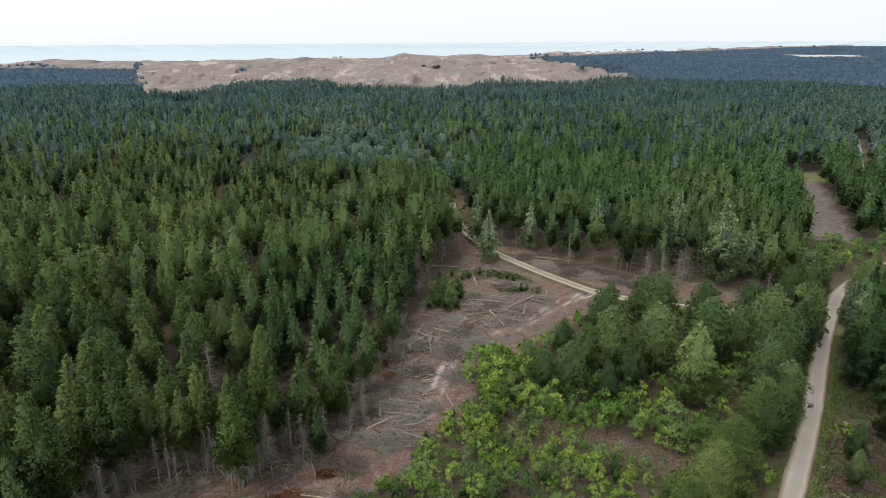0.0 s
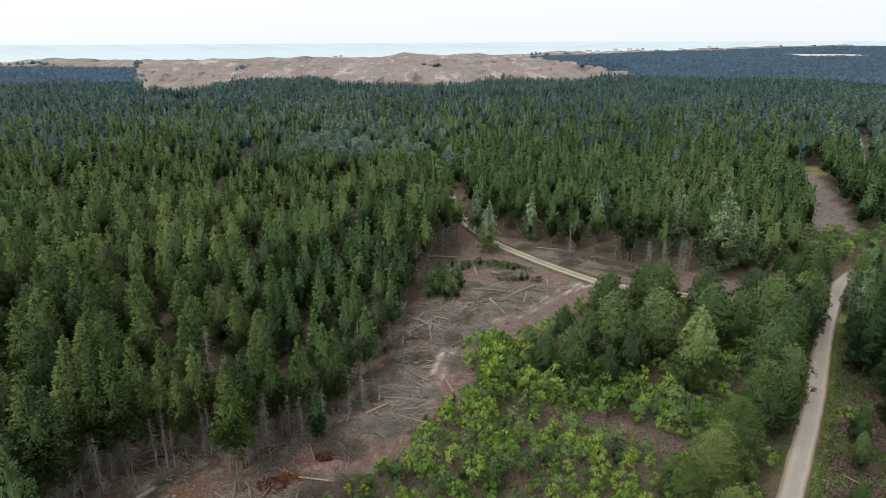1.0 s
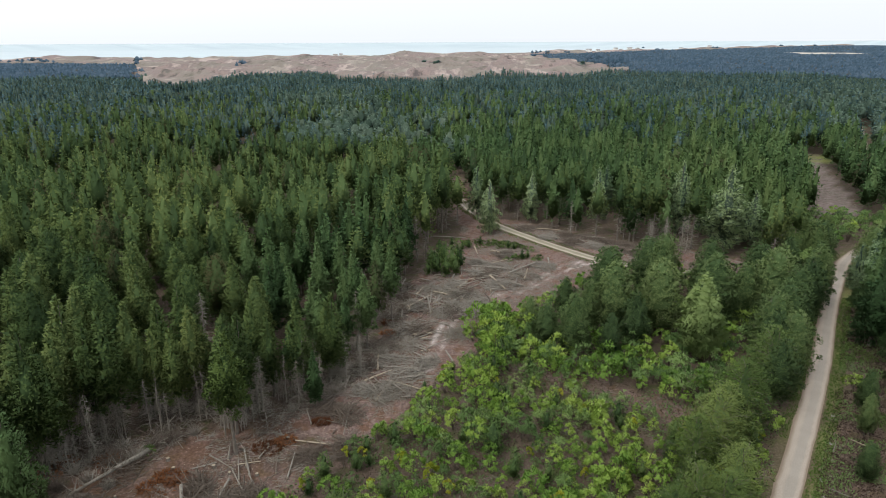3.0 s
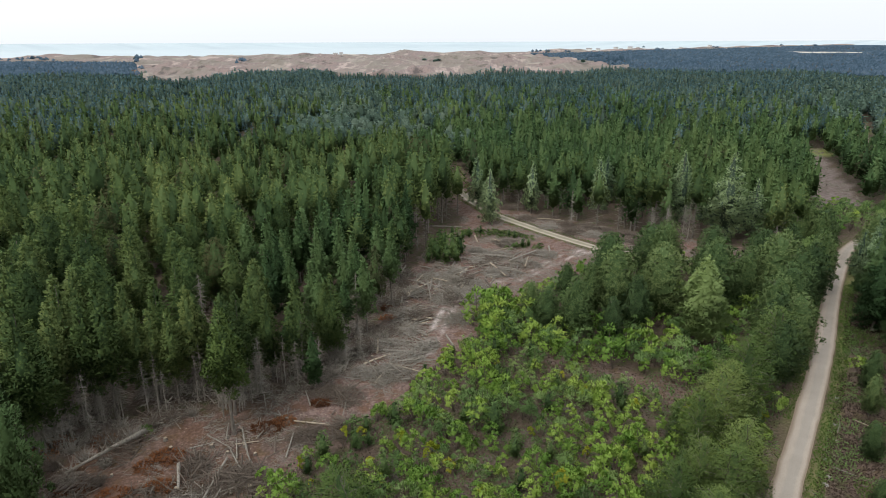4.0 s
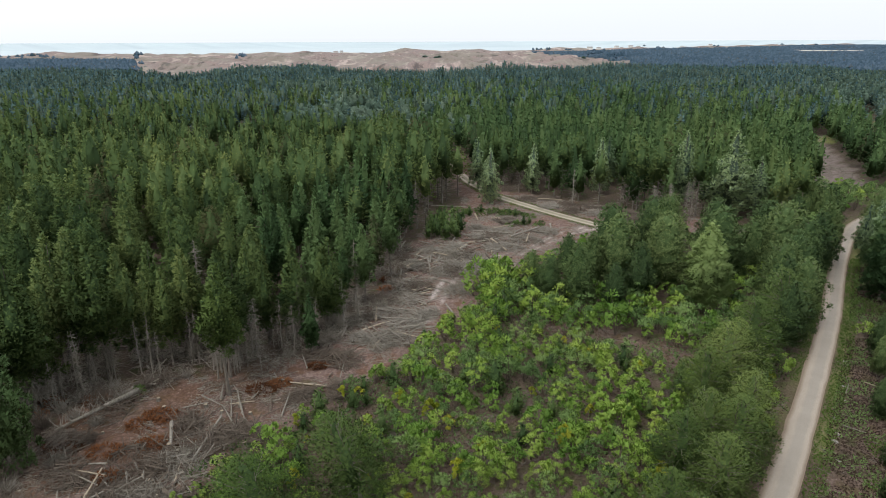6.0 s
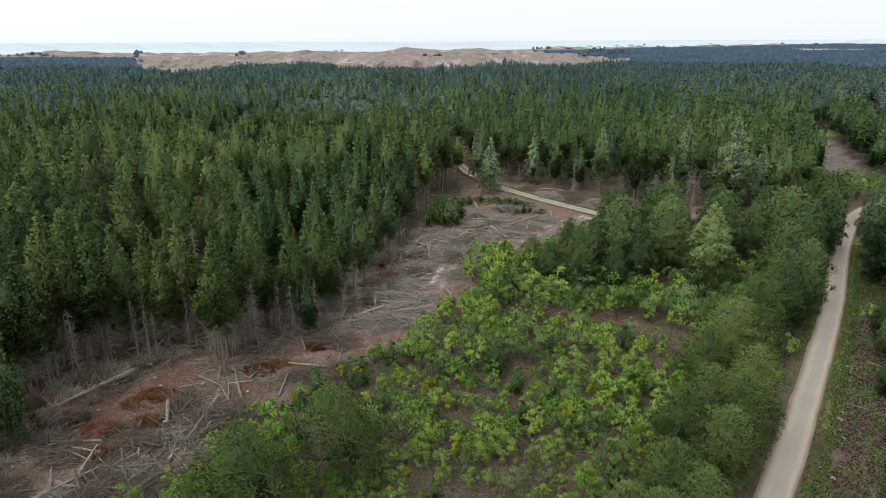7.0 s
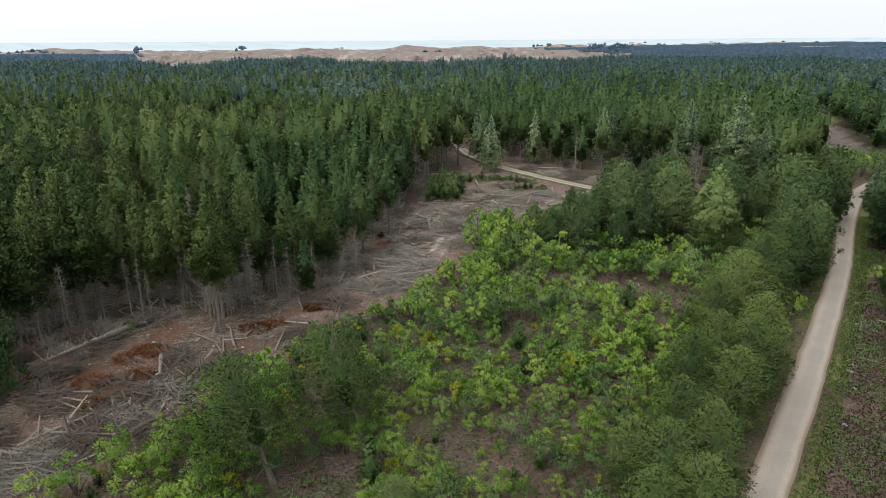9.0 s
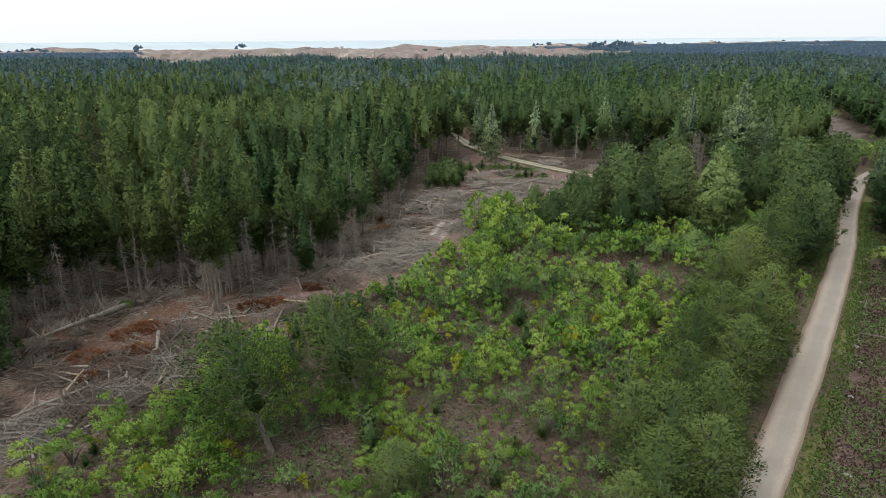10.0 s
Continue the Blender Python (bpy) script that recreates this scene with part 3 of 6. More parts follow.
def build_road(name, line, half, mat, label, z=0.05, right=1.0):
    """A gravel ribbon with a low crown and uneven edges."""
    pts = np.array(line, float)
    seg = np.hypot(*np.diff(pts, axis=0).T)
    s = np.concatenate([[0], np.cumsum(seg)])
    u = np.arange(0, s[-1], 0.8)
    # smooth the corners of the line
    cx = np.interp(u, s, pts[:, 0])
    cy = np.interp(u, s, pts[:, 1])
    k = np.ones(15) / 15
    cx[7:-7], cy[7:-7] = np.convolve(cx, k, "valid"), np.convolve(cy, k, "valid")
    dx, dy = np.gradient(cx), np.gradient(cy)
    ln = np.hypot(dx, dy)
    nx, ny = -dy / ln, dx / ln
    across = np.array([-1.12, -1.0, -0.55, 0, 0.55, 1.0, 1.12])
    lift = np.array([-0.12, 0.0, 0.02, 0.06, 0.02, 0.0, -0.12])
    wl_ = half * (1 + 0.1 * (value_noise(u, u * 0, 2.2, 31) - 0.5) + 0.1 * (value_noise(u, u * 0, 7, 32) - 0.5))
    wr_ = right * half * (1 + 0.1 * (value_noise(u, u * 0, 2.2, 33) - 0.5) + 0.1 * (value_noise(u, u * 0, 7, 34) - 0.5))
    v, ac = [], []
    for a, h in zip(across, lift):
        w = a * (wl_ if a > 0 else wr_)
        v.append(np.column_stack([cx + nx * w, cy + ny * w, np.full(len(u), z + h)]))
        ac.append(np.full(len(u), a))
    v = np.stack(v, 1).reshape(-1, 3)
    ac = np.stack(ac, 1).ravel()
    m = len(across)
    i, j = np.meshgrid(np.arange(len(u) - 1), np.arange(m - 1), indexing="ij")
    a = i * m + j
    t = np.concatenate([np.stack([a, a + m + 1, a + 1], -1).reshape(-1, 3), np.stack([a, a + m, a + m + 1], -1).reshape(-1, 3)])
    me = mesh_from(name, v, t, [mat], smooth=True)
    me.attributes.new("across", "FLOAT", "POINT").data.foreach_set("value", ac.astype(np.float32))
    tagged(new(name, me), label, "road", kind="structure")


def gravel(name, track, middle, edge):
    m, n, l, b = material(name, 0.95)
    co = n.new("ShaderNodeNewGeometry").outputs["Position"]
    q = n.new("ShaderNodeAttribute")
    q.attribute_name = "across"
    fine = noise_node(n, l, co, 9.0, 6, 0.7)
    patch = noise_node(n, l, co, 0.35, 4, 0.6)
    off = math_node(n, l, "ABSOLUTE", q.outputs["Fac"], 0)
    off = math_node(n, l, "ADD", off, math_node(n, l, "MULTIPLY", math_node(n, l, "SUBTRACT", patch, 0.5), 0.35))
    col = ramp_node(n, l, off, [(0.0, middle), (0.3, middle), (0.5, track), (0.72, track), (0.95, edge)])
    col = mix_node(n, l, 0.55, col, ramp_node(n, l, fine, [(0.25, (0.45, 0.43, 0.4)), (0.75, (1, 1, 1))]), "MULTIPLY")
    col = mix_node(n, l, 0.3, col, ramp_node(n, l, patch, [(0.35, (0.72, 0.7, 0.68)), (0.65, (1, 1, 1))]), "MULTIPLY")
    l.new(col, b.inputs["Base Color"])
    bump_node(n, l, b, fine, 0.5, 0.03)
    return m


build_road("road", ROAD, 1.5, gravel("road_gravel", (0.47, 0.405, 0.345), (0.40, 0.36, 0.315), (0.3, 0.235, 0.18)), "pale grey-beige gravel forest road with worn wheel tracks", 0.06, 0.64)
build_road("road_side_track", TRACK, 1.35, gravel("track_gravel", (0.46, 0.41, 0.34), (0.3, 0.275, 0.2), (0.24, 0.2, 0.15)), "narrow pale gravel forest track with a grassy middle", 0.05)

# ---- where trees may stand ----
def wooded(x, y, margin=0.0):
    """True where close forest stands."""
    d, side = from_line(ROAD, x, y)
    e, _ = from_line(TRACK, x, y)
    ok = ~inside(CLEARING, x, y) & ~inside(FIELD, x, y) & ~inside(COPSE, x, y) & ~inside(DUNES, x + 26 * (value_noise(x, y, 45, 91) - 0.5), y + 40 * (value_noise(x, y, 60, 92) - 0.5)) & ~inside(SANDPIT, x, y)
    heath = (side < 0) & (d < np.interp(y, [20, 60, 82, 95], [26, 15, 9, 3.0]))
    ok &= ~heath & (d > 3.0) & (e > 3.0) & ~inside(GLADE, x, y)
    scrub = (side > 0) & (y < 116) & (x > -34) & ~inside(CLEARING, x, y)
    left_wood = inside([(-400, -60), (-60, 22), *FOREST_EDGE[1:], (-2, 400), (-400, 400)], x, y)
    ok &= ~(scrub & ~left_wood)
    coast = np.interp(x, COAST_X, COAST_Y) - y
    return ok & (coast > 150)


SPRUCE_SPOTS = [(59.5, 128.5, 18.5), (21.4, 150.8, 13), (10.6, 142, 13), (37.8, 150.5, 14), (58.8, 153, 15), (8.5, 158, 13), (70, 97, 12), (-41.5, 48.5, 9), (67, 132, 12.5), (73.5, 105.5, 9), (77, 107, 10.5), (54.7, 140.5, 14.5), (42, 160.9, 12.5)]


def clear_of_spruces(x, y):
    ok = np.ones(np.shape(x), bool)
    for px, py, H in SPRUCE_SPOTS:
        ok &= (np.hypot(x - px, y - py) > 3.4) & (np.hypot(x - px * 0.97, y - py * 0.97) > 4.0)
    return ok & (np.hypot(x - 59, y - 127) > 5.0)


def scatter(rng, x0, x1, y0, y1, step, jitter=0.38):
    gx, gy = np.meshgrid(np.arange(x0, x1, step), np.arange(y0, y1, step))
    gx = gx + (np.arange(gx.shape[0]) % 2)[:, None] * step / 2
    gx, gy = gx.ravel(), gy.ravel()
    return gx + rng.uniform(-jitter, jitter, gx.size) * step, gy + rng.uniform(-jitter, jitter, gy.size) * step


# ---- near pines, each a tree of its own ----
rng = np.random.default_rng(11)
PINES = [conifer_meshes("pine", 100 + k, 14.5, b0, r0, PINE, power=p0, crown_round=c0, twigs=50, twig_len=1.2)
         for k, (b0, r0, p0, c0) in enumerate([(3.4, 3.1, 0.72, 0.12), (4.6, 2.8, 0.8, 0.0), (3.0, 3.4, 0.66, 0.18), (5.2, 2.7, 0.7, 0.2), (3.2, 3.0, 0.85, 0.0), (4.2, 3.2, 0.6, 0.3)])]
PINES_EDGE = [conifer_meshes("pine", 110 + k, 14.5, b0, r0, PINE, power=p0, crown_round=c0, gaps=0.2, heart=0.34, coated=1500, trunk_r=0.17, twigs=230, twig_len=2.0)
              for k, (b0, r0, p0, c0) in enumerate([(3.6, 2.7, 0.86, 0.0), (4.6, 2.5, 0.8, 0.05), (2.8, 2.8, 0.92, 0.0)])]
SPIRES = [conifer_meshes("young_pine", 120 + k, 12.0, b0, r0, SPIRE, step=0.8, limbs=5, power=0.88, crown_round=0.0, rise=0.3, plump=0.95, each=22, coated=1100, trunk_r=0.13, twigs=20)
          for k, (b0, r0) in enumerate([(1.5, 2.2), (2.0, 1.9), (1.2, 2.4)])]
SPIRES_EDGE = [conifer_meshes("young_pine", 130 + k, 12.0, b0, r0, SPIRE, step=0.8, limbs=5, power=0.85, crown_round=0.0, rise=0.25, plump=0.95, gaps=0.2, each=24, coated=900, heart=0.45, trunk_r=0.13, twigs=120, twig_len=1.5)
               for k, (b0, r0) in enumerate([(3.4, 2.1), (4.4, 1.9)])]
SOFTS = [conifer_meshes("soft_pine", 140 + k, 11.0, b0, r0, SOFT, step=0.75, limbs=8, power=0.6, crown_round=c0, rise=0.22, ragged=0.2, plump=0.82, gaps=0.1, each=26, deep=2, length=0.25, width=0.18,
                        heart=0.6, coated=2200, trunk_r=0.17, twigs=12, limbs_seen=40)
         for k, (b0, r0, c0) in enumerate([(0.8, 3.5, 0.35), (1.4, 3.2, 0.2), (0.8, 3.8, 0.5), (1.6, 3.1, 0.1)])]
SOFTS_FINE = [conifer_meshes("soft_pine", 150 + k, 11.0, b0, r0, SOFT_DULL, step=0.6, limbs=9, power=0.6, crown_round=c0, rise=0.2, ragged=0.3, plump=0.8, gaps=0.16, each=40, deep=2, length=0.17, width=0.085,
                             heart=0.16, coated=5200, trunk_r=0.17, twigs=30, twig_len=1.8, limbs_seen=110)
              for k, (b0, r0, c0) in enumerate([(1.0, 3.6, 0.45), (1.4, 3.3, 0.35), (1.2, 3.5, 0.25)])]
SPRUCES = [conifer_meshes("spruce", 160 + k, 17.0, 1.8, r0, SPRUCE, step=0.95, limbs=8, power=0.9, crown_round=0.0, rise=-0.12, ragged=0.32, plump=0.78, gaps=0.06, each=46, deep=4, length=0.36, width=0.18,
                          heart=0.3, coated=900, trunk_r=0.24, twigs=18)
           for k, r0 in enumerate([4.8, 4.2])]


SPRUCES_GREEN = [conifer_meshes("spruce", 164 + k, 14.0, 1.2, r0, SPIRE, step=0.9, limbs=8, power=0.9, crown_round=0.0, rise=-0.1, ragged=0.3, plump=0.8, gaps=0.08, each=48, deep=3, length=0.32, width=0.16,
                                heart=0.34, coated=1300, trunk_r=0.22, twigs=18)
                 for k, r0 in enumerate([3.9, 3.5])]


def pick_stand(x, y):
    """True for young spiry pine, false for tall pine, by stands of the plan."""
    return inside([(-21, 66), (-7, 87), (-5, 130), (-22, 132), (-34, 100), (-28, 74)], x, y) | (value_noise(x, y, 38, 41) > 0.74)


def round_stand(x, y):
    """Where bushy round-crowned pines stand, with ragged borders."""
    jx, jy = 50 * (value_noise(x, y, 18, 44) - 0.5), 60 * (value_noise(x, y, 18, 45) - 0.5)
    mixed = value_noise(x * 1.7, y * 1.7, 3, 46) > 0.3
    return (inside(ROUND_A, x + jx, y + jy) | inside(ROUND_B, x + jx, y + jy)) & mixed


def vigour(x, y):
    """How tall the forest grows, patch by patch."""
    return 0.68 + 0.34 * value_noise(x, y, 45, 42) + 0.28 * value_noise(x, y, 15, 43)


FRONT_PINES = [(-55.1, 79.3, 17), (-52.5, 83.1, 14.8), (-49.4, 82.7, 15), (-46.5, 75.5, 13.7), (-43.4, 65.3, 16), (-38.9, 70.5, 12.7), (-36.8, 61.5, 15.2), (-41.5, 60.2, 15), (-41.2, 55, 16), (-45.5, 59.5, 15),
               (-34.5, 69.6, 14), (-33.8, 74.2, 14.2), (-29.5, 66.5, 14.6), (-41, 78.6, 14.2), (-34.2, 89, 13.1), (-42.2, 95.6, 13), (-30.2, 84.8, 13.3), (-24.4, 73, 12.2), (-25.9, 80.4, 12.1), (-55, 88.9, 17), (-65.6, 99, 16),
               (-39.5, 88, 13), (-47, 90, 14.5), (-60, 92, 15), (-49.5, 70, 15), (-53.5, 73, 15), (-58, 82, 15.5), (-47.5, 54, 14), (-50, 62, 15), (-52, 53.5, 14.5), (-55, 65, 15.5), (-57.5, 57.5, 15)]
FRONT_SPIRES = [(-20.7, 76.3, 6.9), (-18.7, 82.7, 12.2), (-16.6, 78.3, 11.3), (-13.8, 80.8, 9.5), (-15.6, 67, 7.9), (-29.3, 99.9, 13.9), (-32.9, 100.8, 13.4), (-22, 105, 12), (-7.4, 117.8, 13.1), (-12.5, 124, 11),
                (-23, 88, 12.5), (-20, 95, 12.2), (-15, 88, 12), (-14.5, 95, 12.2), (-10.5, 90, 11.5), (-11, 99, 12), (-26, 93, 12.5), (-17.5, 101, 12.5), (-12, 107, 12), (-25.5, 86.3, 11.8), (-9, 104, 11.5), (-8.5, 111, 12)]
x, y = scatter(rng, -95, 110, 18, 112, 5.5, 0.45)
ok = wooded(x, y) & (np.abs(np.degrees(np.arctan2(x, y))) < 47) & (np.hypot(x, y) > 28) & ~inside([(-60, 40), (-20, 62), (-8, 84), (-6, 112), (-36, 112), (-62, 90)], x, y)
ok &= rng.uniform(0, 1, x.size) > 0.08
x2, y2 = scatter(rng, -62, -5, 44, 112, 4.9, 0.4)
ok2 = wooded(x2, y2) & inside([(-60, 40), (-20, 62), (-8, 84), (-6, 112), (-36, 112), (-62, 90)], x2, y2)
for px, py, _ in FRONT_PINES:
    ok2 &= np.hypot(x2 - px, y2 - py) > 4.0
for px, py, _ in FRONT_SPIRES:
    ok2 &= np.hypot(x2 - px, y2 - py) > 3.2
x, y = np.append(x[ok], x2[ok2]), np.append(y[ok], y2[ok2])
order = np.argsort(np.hypot(x, y - 5))
near_x, near_y = x[order], y[order]
spiry = pick_stand(near_x, near_y)
grow = vigour(near_x, near_y)
rim, _ = from_line(FOREST_EDGE, near_x, near_y)
PINE_LABEL, SPIRE_LABEL = "tall dark green plantation pine, grey trunk, dead lower limbs", "young dark green conical pine with dense upright shoots"
NEAR = 150
for k in range(min(NEAR, len(near_x))):
    px, py = float(near_x[k]), float(near_y[k])
    if spiry[k]:
        plant("young_pine", SPIRES_EDGE[k % 2] if rim[k] < 7 else SPIRES[k % 3], px, py, rng.uniform(0, 6.28), grow[k] * rng.uniform(0.75, 1.05), SPIRE_LABEL, "pine tree", "forest pines", tall=rng.uniform(0.95, 1.1))
    else:
        plant("pine", PINES_EDGE[k % 3] if rim[k] < 13 else PINES[k % 6], px, py, rng.uniform(0, 6.28), grow[k] * rng.uniform(0.75, 1.05), PINE_LABEL, "pine tree", "forest pines", tall=rng.uniform(0.92, 1.08))
for k, (px, py, H) in enumerate(FRONT_PINES):
    s = H / 14.5
    plant("pine", PINES_EDGE[k % 3] if from_line(FOREST_EDGE, px, py)[0] < 14 else PINES[k % 6], px, py, rng.uniform(0, 6.28), s * rng.uniform(0.95, 1.1), PINE_LABEL, "pine tree", "forest pines")
for k, (px, py, H) in enumerate(FRONT_SPIRES):
    plant("young_pine", SPIRES_EDGE[k % 2] if from_line(FOREST_EDGE, px, py)[0] < 7 and H > 8 else SPIRES[k % 3], px, py, rng.uniform(0, 6.28), H / 12.0 * rng.uniform(0.95, 1.05), SPIRE_LABEL, "pine tree", "forest pines")
rest_x, rest_y = near_x[NEAR:], near_y[NEAR:]


# ---- the forest behind, joined by stand ----
def lod_conifer(seed, H, base, R, step, limbs, each, length, width, power=0.7, crown_round=0.1, rise=0.1, plump=1.1, deep=1, rings=3, sides=5, heart=0.55, trunk=4, twigs=0, gaps=0.06, coated=0):
    """A conifer for the joined stands: clumps of needles round a heart darkened for inner shade, and a stem."""
    r = np.random.default_rng(seed)
    cen, rad, out = conifer_clumps(r, H, base, R, step, limbs, power, crown_round, rise, 0.24, plump, gaps, False)
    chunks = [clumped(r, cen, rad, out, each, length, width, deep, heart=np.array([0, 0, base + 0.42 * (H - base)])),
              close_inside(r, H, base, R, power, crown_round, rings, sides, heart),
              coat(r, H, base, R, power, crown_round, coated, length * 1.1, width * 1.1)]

    def bare(points, radii, sides_, slot):
        tv, tt = tube(points, radii, sides_)
        axis = np.repeat(np.asarray(points, float), sides_, 0)
        chunks.append((tv, tt, unit(tv - axis), np.full(len(tt), slot)))
    if trunk:
        bare([(0, 0, -0.3), (0, 0, H * 0.8)], [0.17, 0.05], trunk, 2)
    for _ in range(twigs):
        z, az, ln = r.uniform(0.8, base + 1.5), r.uniform(0, 6.28), r.uniform(0.7, 1.9)
        bare([(0, 0, z), (math.cos(az) * ln, math.sin(az) * ln, z - ln * r.uniform(-0.15, 0.35))], [0.045, 0.012], 3, 3)
    return joined(chunks)


def spike(seed, tiers, sides):
    """A few ragged tiers: a far conifer's crown of height 1 and width 1."""
    r = np.random.default_rng(seed)
    vs, ts = [], []
    for k in range(tiers):
        z1 = 1 - 0.6 * k / tiers
        z0 = 0.62 - 0.75 * k / tiers
        rad = 0.5 * (0.55 + 0.45 * (k + 1) / tiers)
        ang = np.arange(sides) * 6.283 / sides + r.uniform(0, 6.28)
        rr = rad * np.where(np.arange(sides) % 2, 1.15, 0.75) * r.uniform(0.8, 1.2, sides)
        ring = np.column_stack([rr * np.cos(ang), rr * np.sin(ang), z0 + r.uniform(-0.08, 0.08, sides)])
        vs.append((np.vstack([ring, [r.normal(0, 0.04), r.normal(0, 0.04), z1]]), np.array([(j, (j + 1) % sides, sides) for j in range(sides)])))
    v, t = merge(vs)
    return v, t, unit(v * (1.2, 1.2, 0) + (0, 0, 0.35)), np.zeros(len(t), int)


def stand(name, label, models, x, y, size, tall, z, mats, rng):
    vs, ts, ns, sl, ti, k = [], [], [], [], [], 0
    which = rng.integers(0, len(models), len(x))
    for m, (v, t, nor, slots) in enumerate(models):
        q = which == m
        if not q.any():
            continue
        n = int(q.sum())
        places = np.column_stack([x[q], y[q], z[q]])
        a, b, c, d = stamped(v, t, nor, places, rng.uniform(0, 6.283, n), np.column_stack([size[q], tall[q]]), rng.uniform(0, 1, n))
        vs.append(a)
        ts.append(b + k)
        k += len(a)
        ns.append(c)
        sl.append(np.tile(slots, n))
        ti.append(d)
    me = mesh_from(name, np.concatenate(vs), np.concatenate(ts), mats, np.concatenate(sl), np.concatenate(ti), True, np.concatenate(ns))
    return tagged(new(name, me), label, "forest", kind="stuff")


MID = [lod_conifer(200 + k, 14, b0, r0, 1.2, 6, 6, 0.46, 0.34, p, c0, heart=0.62, deep=0, rings=5, sides=7, coated=190) for k, (b0, r0, p, c0) in enumerate([(4.2, 2.7, 0.85, 0.1), (5.4, 2.4, 0.9, 0.0), (3.8, 3.0, 0.8, 0.2), (5.0, 2.7, 0.75, 0.35)])]
MID_EDGE = [lod_conifer(250 + k, 13.5, b0, r0, 1.15, 6, 8, 0.46, 0.34, p, c0, twigs=44, gaps=0.14, heart=0.55, deep=0, rings=5, sides=7, coated=130) for k, (b0, r0, p, c0) in enumerate([(6.2, 2.4, 0.85, 0.15), (7.2, 2.2, 0.85, 0.25), (5.4, 2.6, 0.9, 0.1)])]
MID_SPIRE = [lod_conifer(210 + k, 12, 1.8, r0, 1.2, 5, 6, 0.46, 0.32, 0.95, 0.0, 0.3, heart=0.62, deep=0, rings=5, sides=7, coated=160) for k, r0 in enumerate([2.1, 1.85, 2.0])]
FAR_A = [lod_conifer(230 + k, 12.5, 3.0, r0, 1.5, 5, 3, 0.6, 0.44, 0.95, c0, 0.14, 1.0, 0, 4, 6, 0.58, trunk=0, coated=95) for k, (r0, c0) in enumerate([(2.2, 0), (2.4, 0.08), (2.0, 0), (2.3, 0.04), (2.5, 0.25)])]
FAR_ROUND = [lod_conifer(240 + k, 11, 3.6, r0, 1.4, 6, 3, 0.6, 0.5, 0.55, 0.85, 0.1, 1.1, 0, 4, 6, 0.66, trunk=0, coated=75) for k, r0 in enumerate([3.1, 2.7, 2.9])]
FAR = [lod_conifer(220 + k, 12.5, 4.5, r0, 1.9, 4, 1, 0.85, 0.6, 0.95, c0, 0.12, 1.0, 0, 3, 5, 0.7, trunk=0, coated=22) for k, (r0, c0) in enumerate([(2.3, 0), (2.6, 0.06), (2.1, 0), (2.5, 0.25), (2.5, 0.03)])]


def fill(x, y):
    return np.abs(np.degrees(np.arctan2(x, y))) < 39.5


def cleared(x, y):
    """The ride and small gaps in the far forest."""
    thin = value_noise(x * 3.7, y * 3.7, 3, 53) > 0.42
    gap = (value_noise(x, y, 22, 51) > np.where(x < -15, 0.86, 0.94)) & thin | (np.abs(value_noise(x, y, 50, 52) - 0.5) < np.where(x < -15, 0.02, 0.012))
    d, _ = from_line([(2, 200), (-6, 262), (-12, 300), (20, 330)], x, y)
    return gap | (d < 2.5)


rng = np.random.default_rng(12)
x, y = scatter(rng, -150, 150, 106, 190, 4.0, 0.42)
ok = wooded(x, y) & fill(x, y) & (np.hypot(x, y) < 175) & ~cleared(x, y) & clear_of_spruces(x, y) & (rng.uniform(0, 1, x.size) > np.where(x < -10, 0.14, 0.02))
x, y = np.append(x[ok], rest_x), np.append(y[ok], rest_y)
rim = np.minimum(from_line(FOREST_EDGE, x, y)[0], from_line(TRACK_FAR, x, y)[0])
sp = np.where((rim < 9) & (value_noise(x * 3.1, y * 3.1, 3, 54) > 0.3), 2, np.where(pick_stand(x, y) | (y > 120) & (x > 0), 1, 0))
for flag, models, mat, nm, lab in ((0, MID, PINE, "pine_stand", "close stand of tall dark green plantation pines"),
                                   (1, MID_SPIRE, SPIRE, "young_pine_stand", "dense stand of young green conical pines"),
                                   (2, MID_EDGE, PINE, "pine_stand", "row of pines with bare grey stems and dead limbs along the clearing")):
    q = sp == flag
    n = int(q.sum())
    g = vigour(x[q], y[q])
    stand(nm, lab, models, x[q], y[q], g * rng.uniform(0.85, 1.2, n), g * rng.uniform(0.75, 1.12, n), ground_z(x[q], y[q]), [mat, INNER[mat], BARK, DEADWOOD], rng)

def back_stand(x, y, models, wide, tall, rng):
    """Trees of the forest behind: green pines near, ones with blue haze in their colour mixed in the farther back,
    older dark pines to the west.
    """
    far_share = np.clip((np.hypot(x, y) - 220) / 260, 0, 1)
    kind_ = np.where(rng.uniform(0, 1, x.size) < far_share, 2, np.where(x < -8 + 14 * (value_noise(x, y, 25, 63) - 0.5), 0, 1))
    for flag, mats, lab in ((0, [PINE, OLD_SHADED, BARK], "close stand of old dark green pines"), (1, [SPIRE, OLD_SHADED, BARK], "close stand of green conical pines behind the clearing"),
                            (2, [FARWOOD, OLD_BLUE_SHADED, BARK], "wide dark green pine forest, tinted blue for haze, reaching back to the dunes")):
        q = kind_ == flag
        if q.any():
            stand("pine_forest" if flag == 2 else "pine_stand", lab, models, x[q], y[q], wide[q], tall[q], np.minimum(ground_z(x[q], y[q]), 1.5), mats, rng)


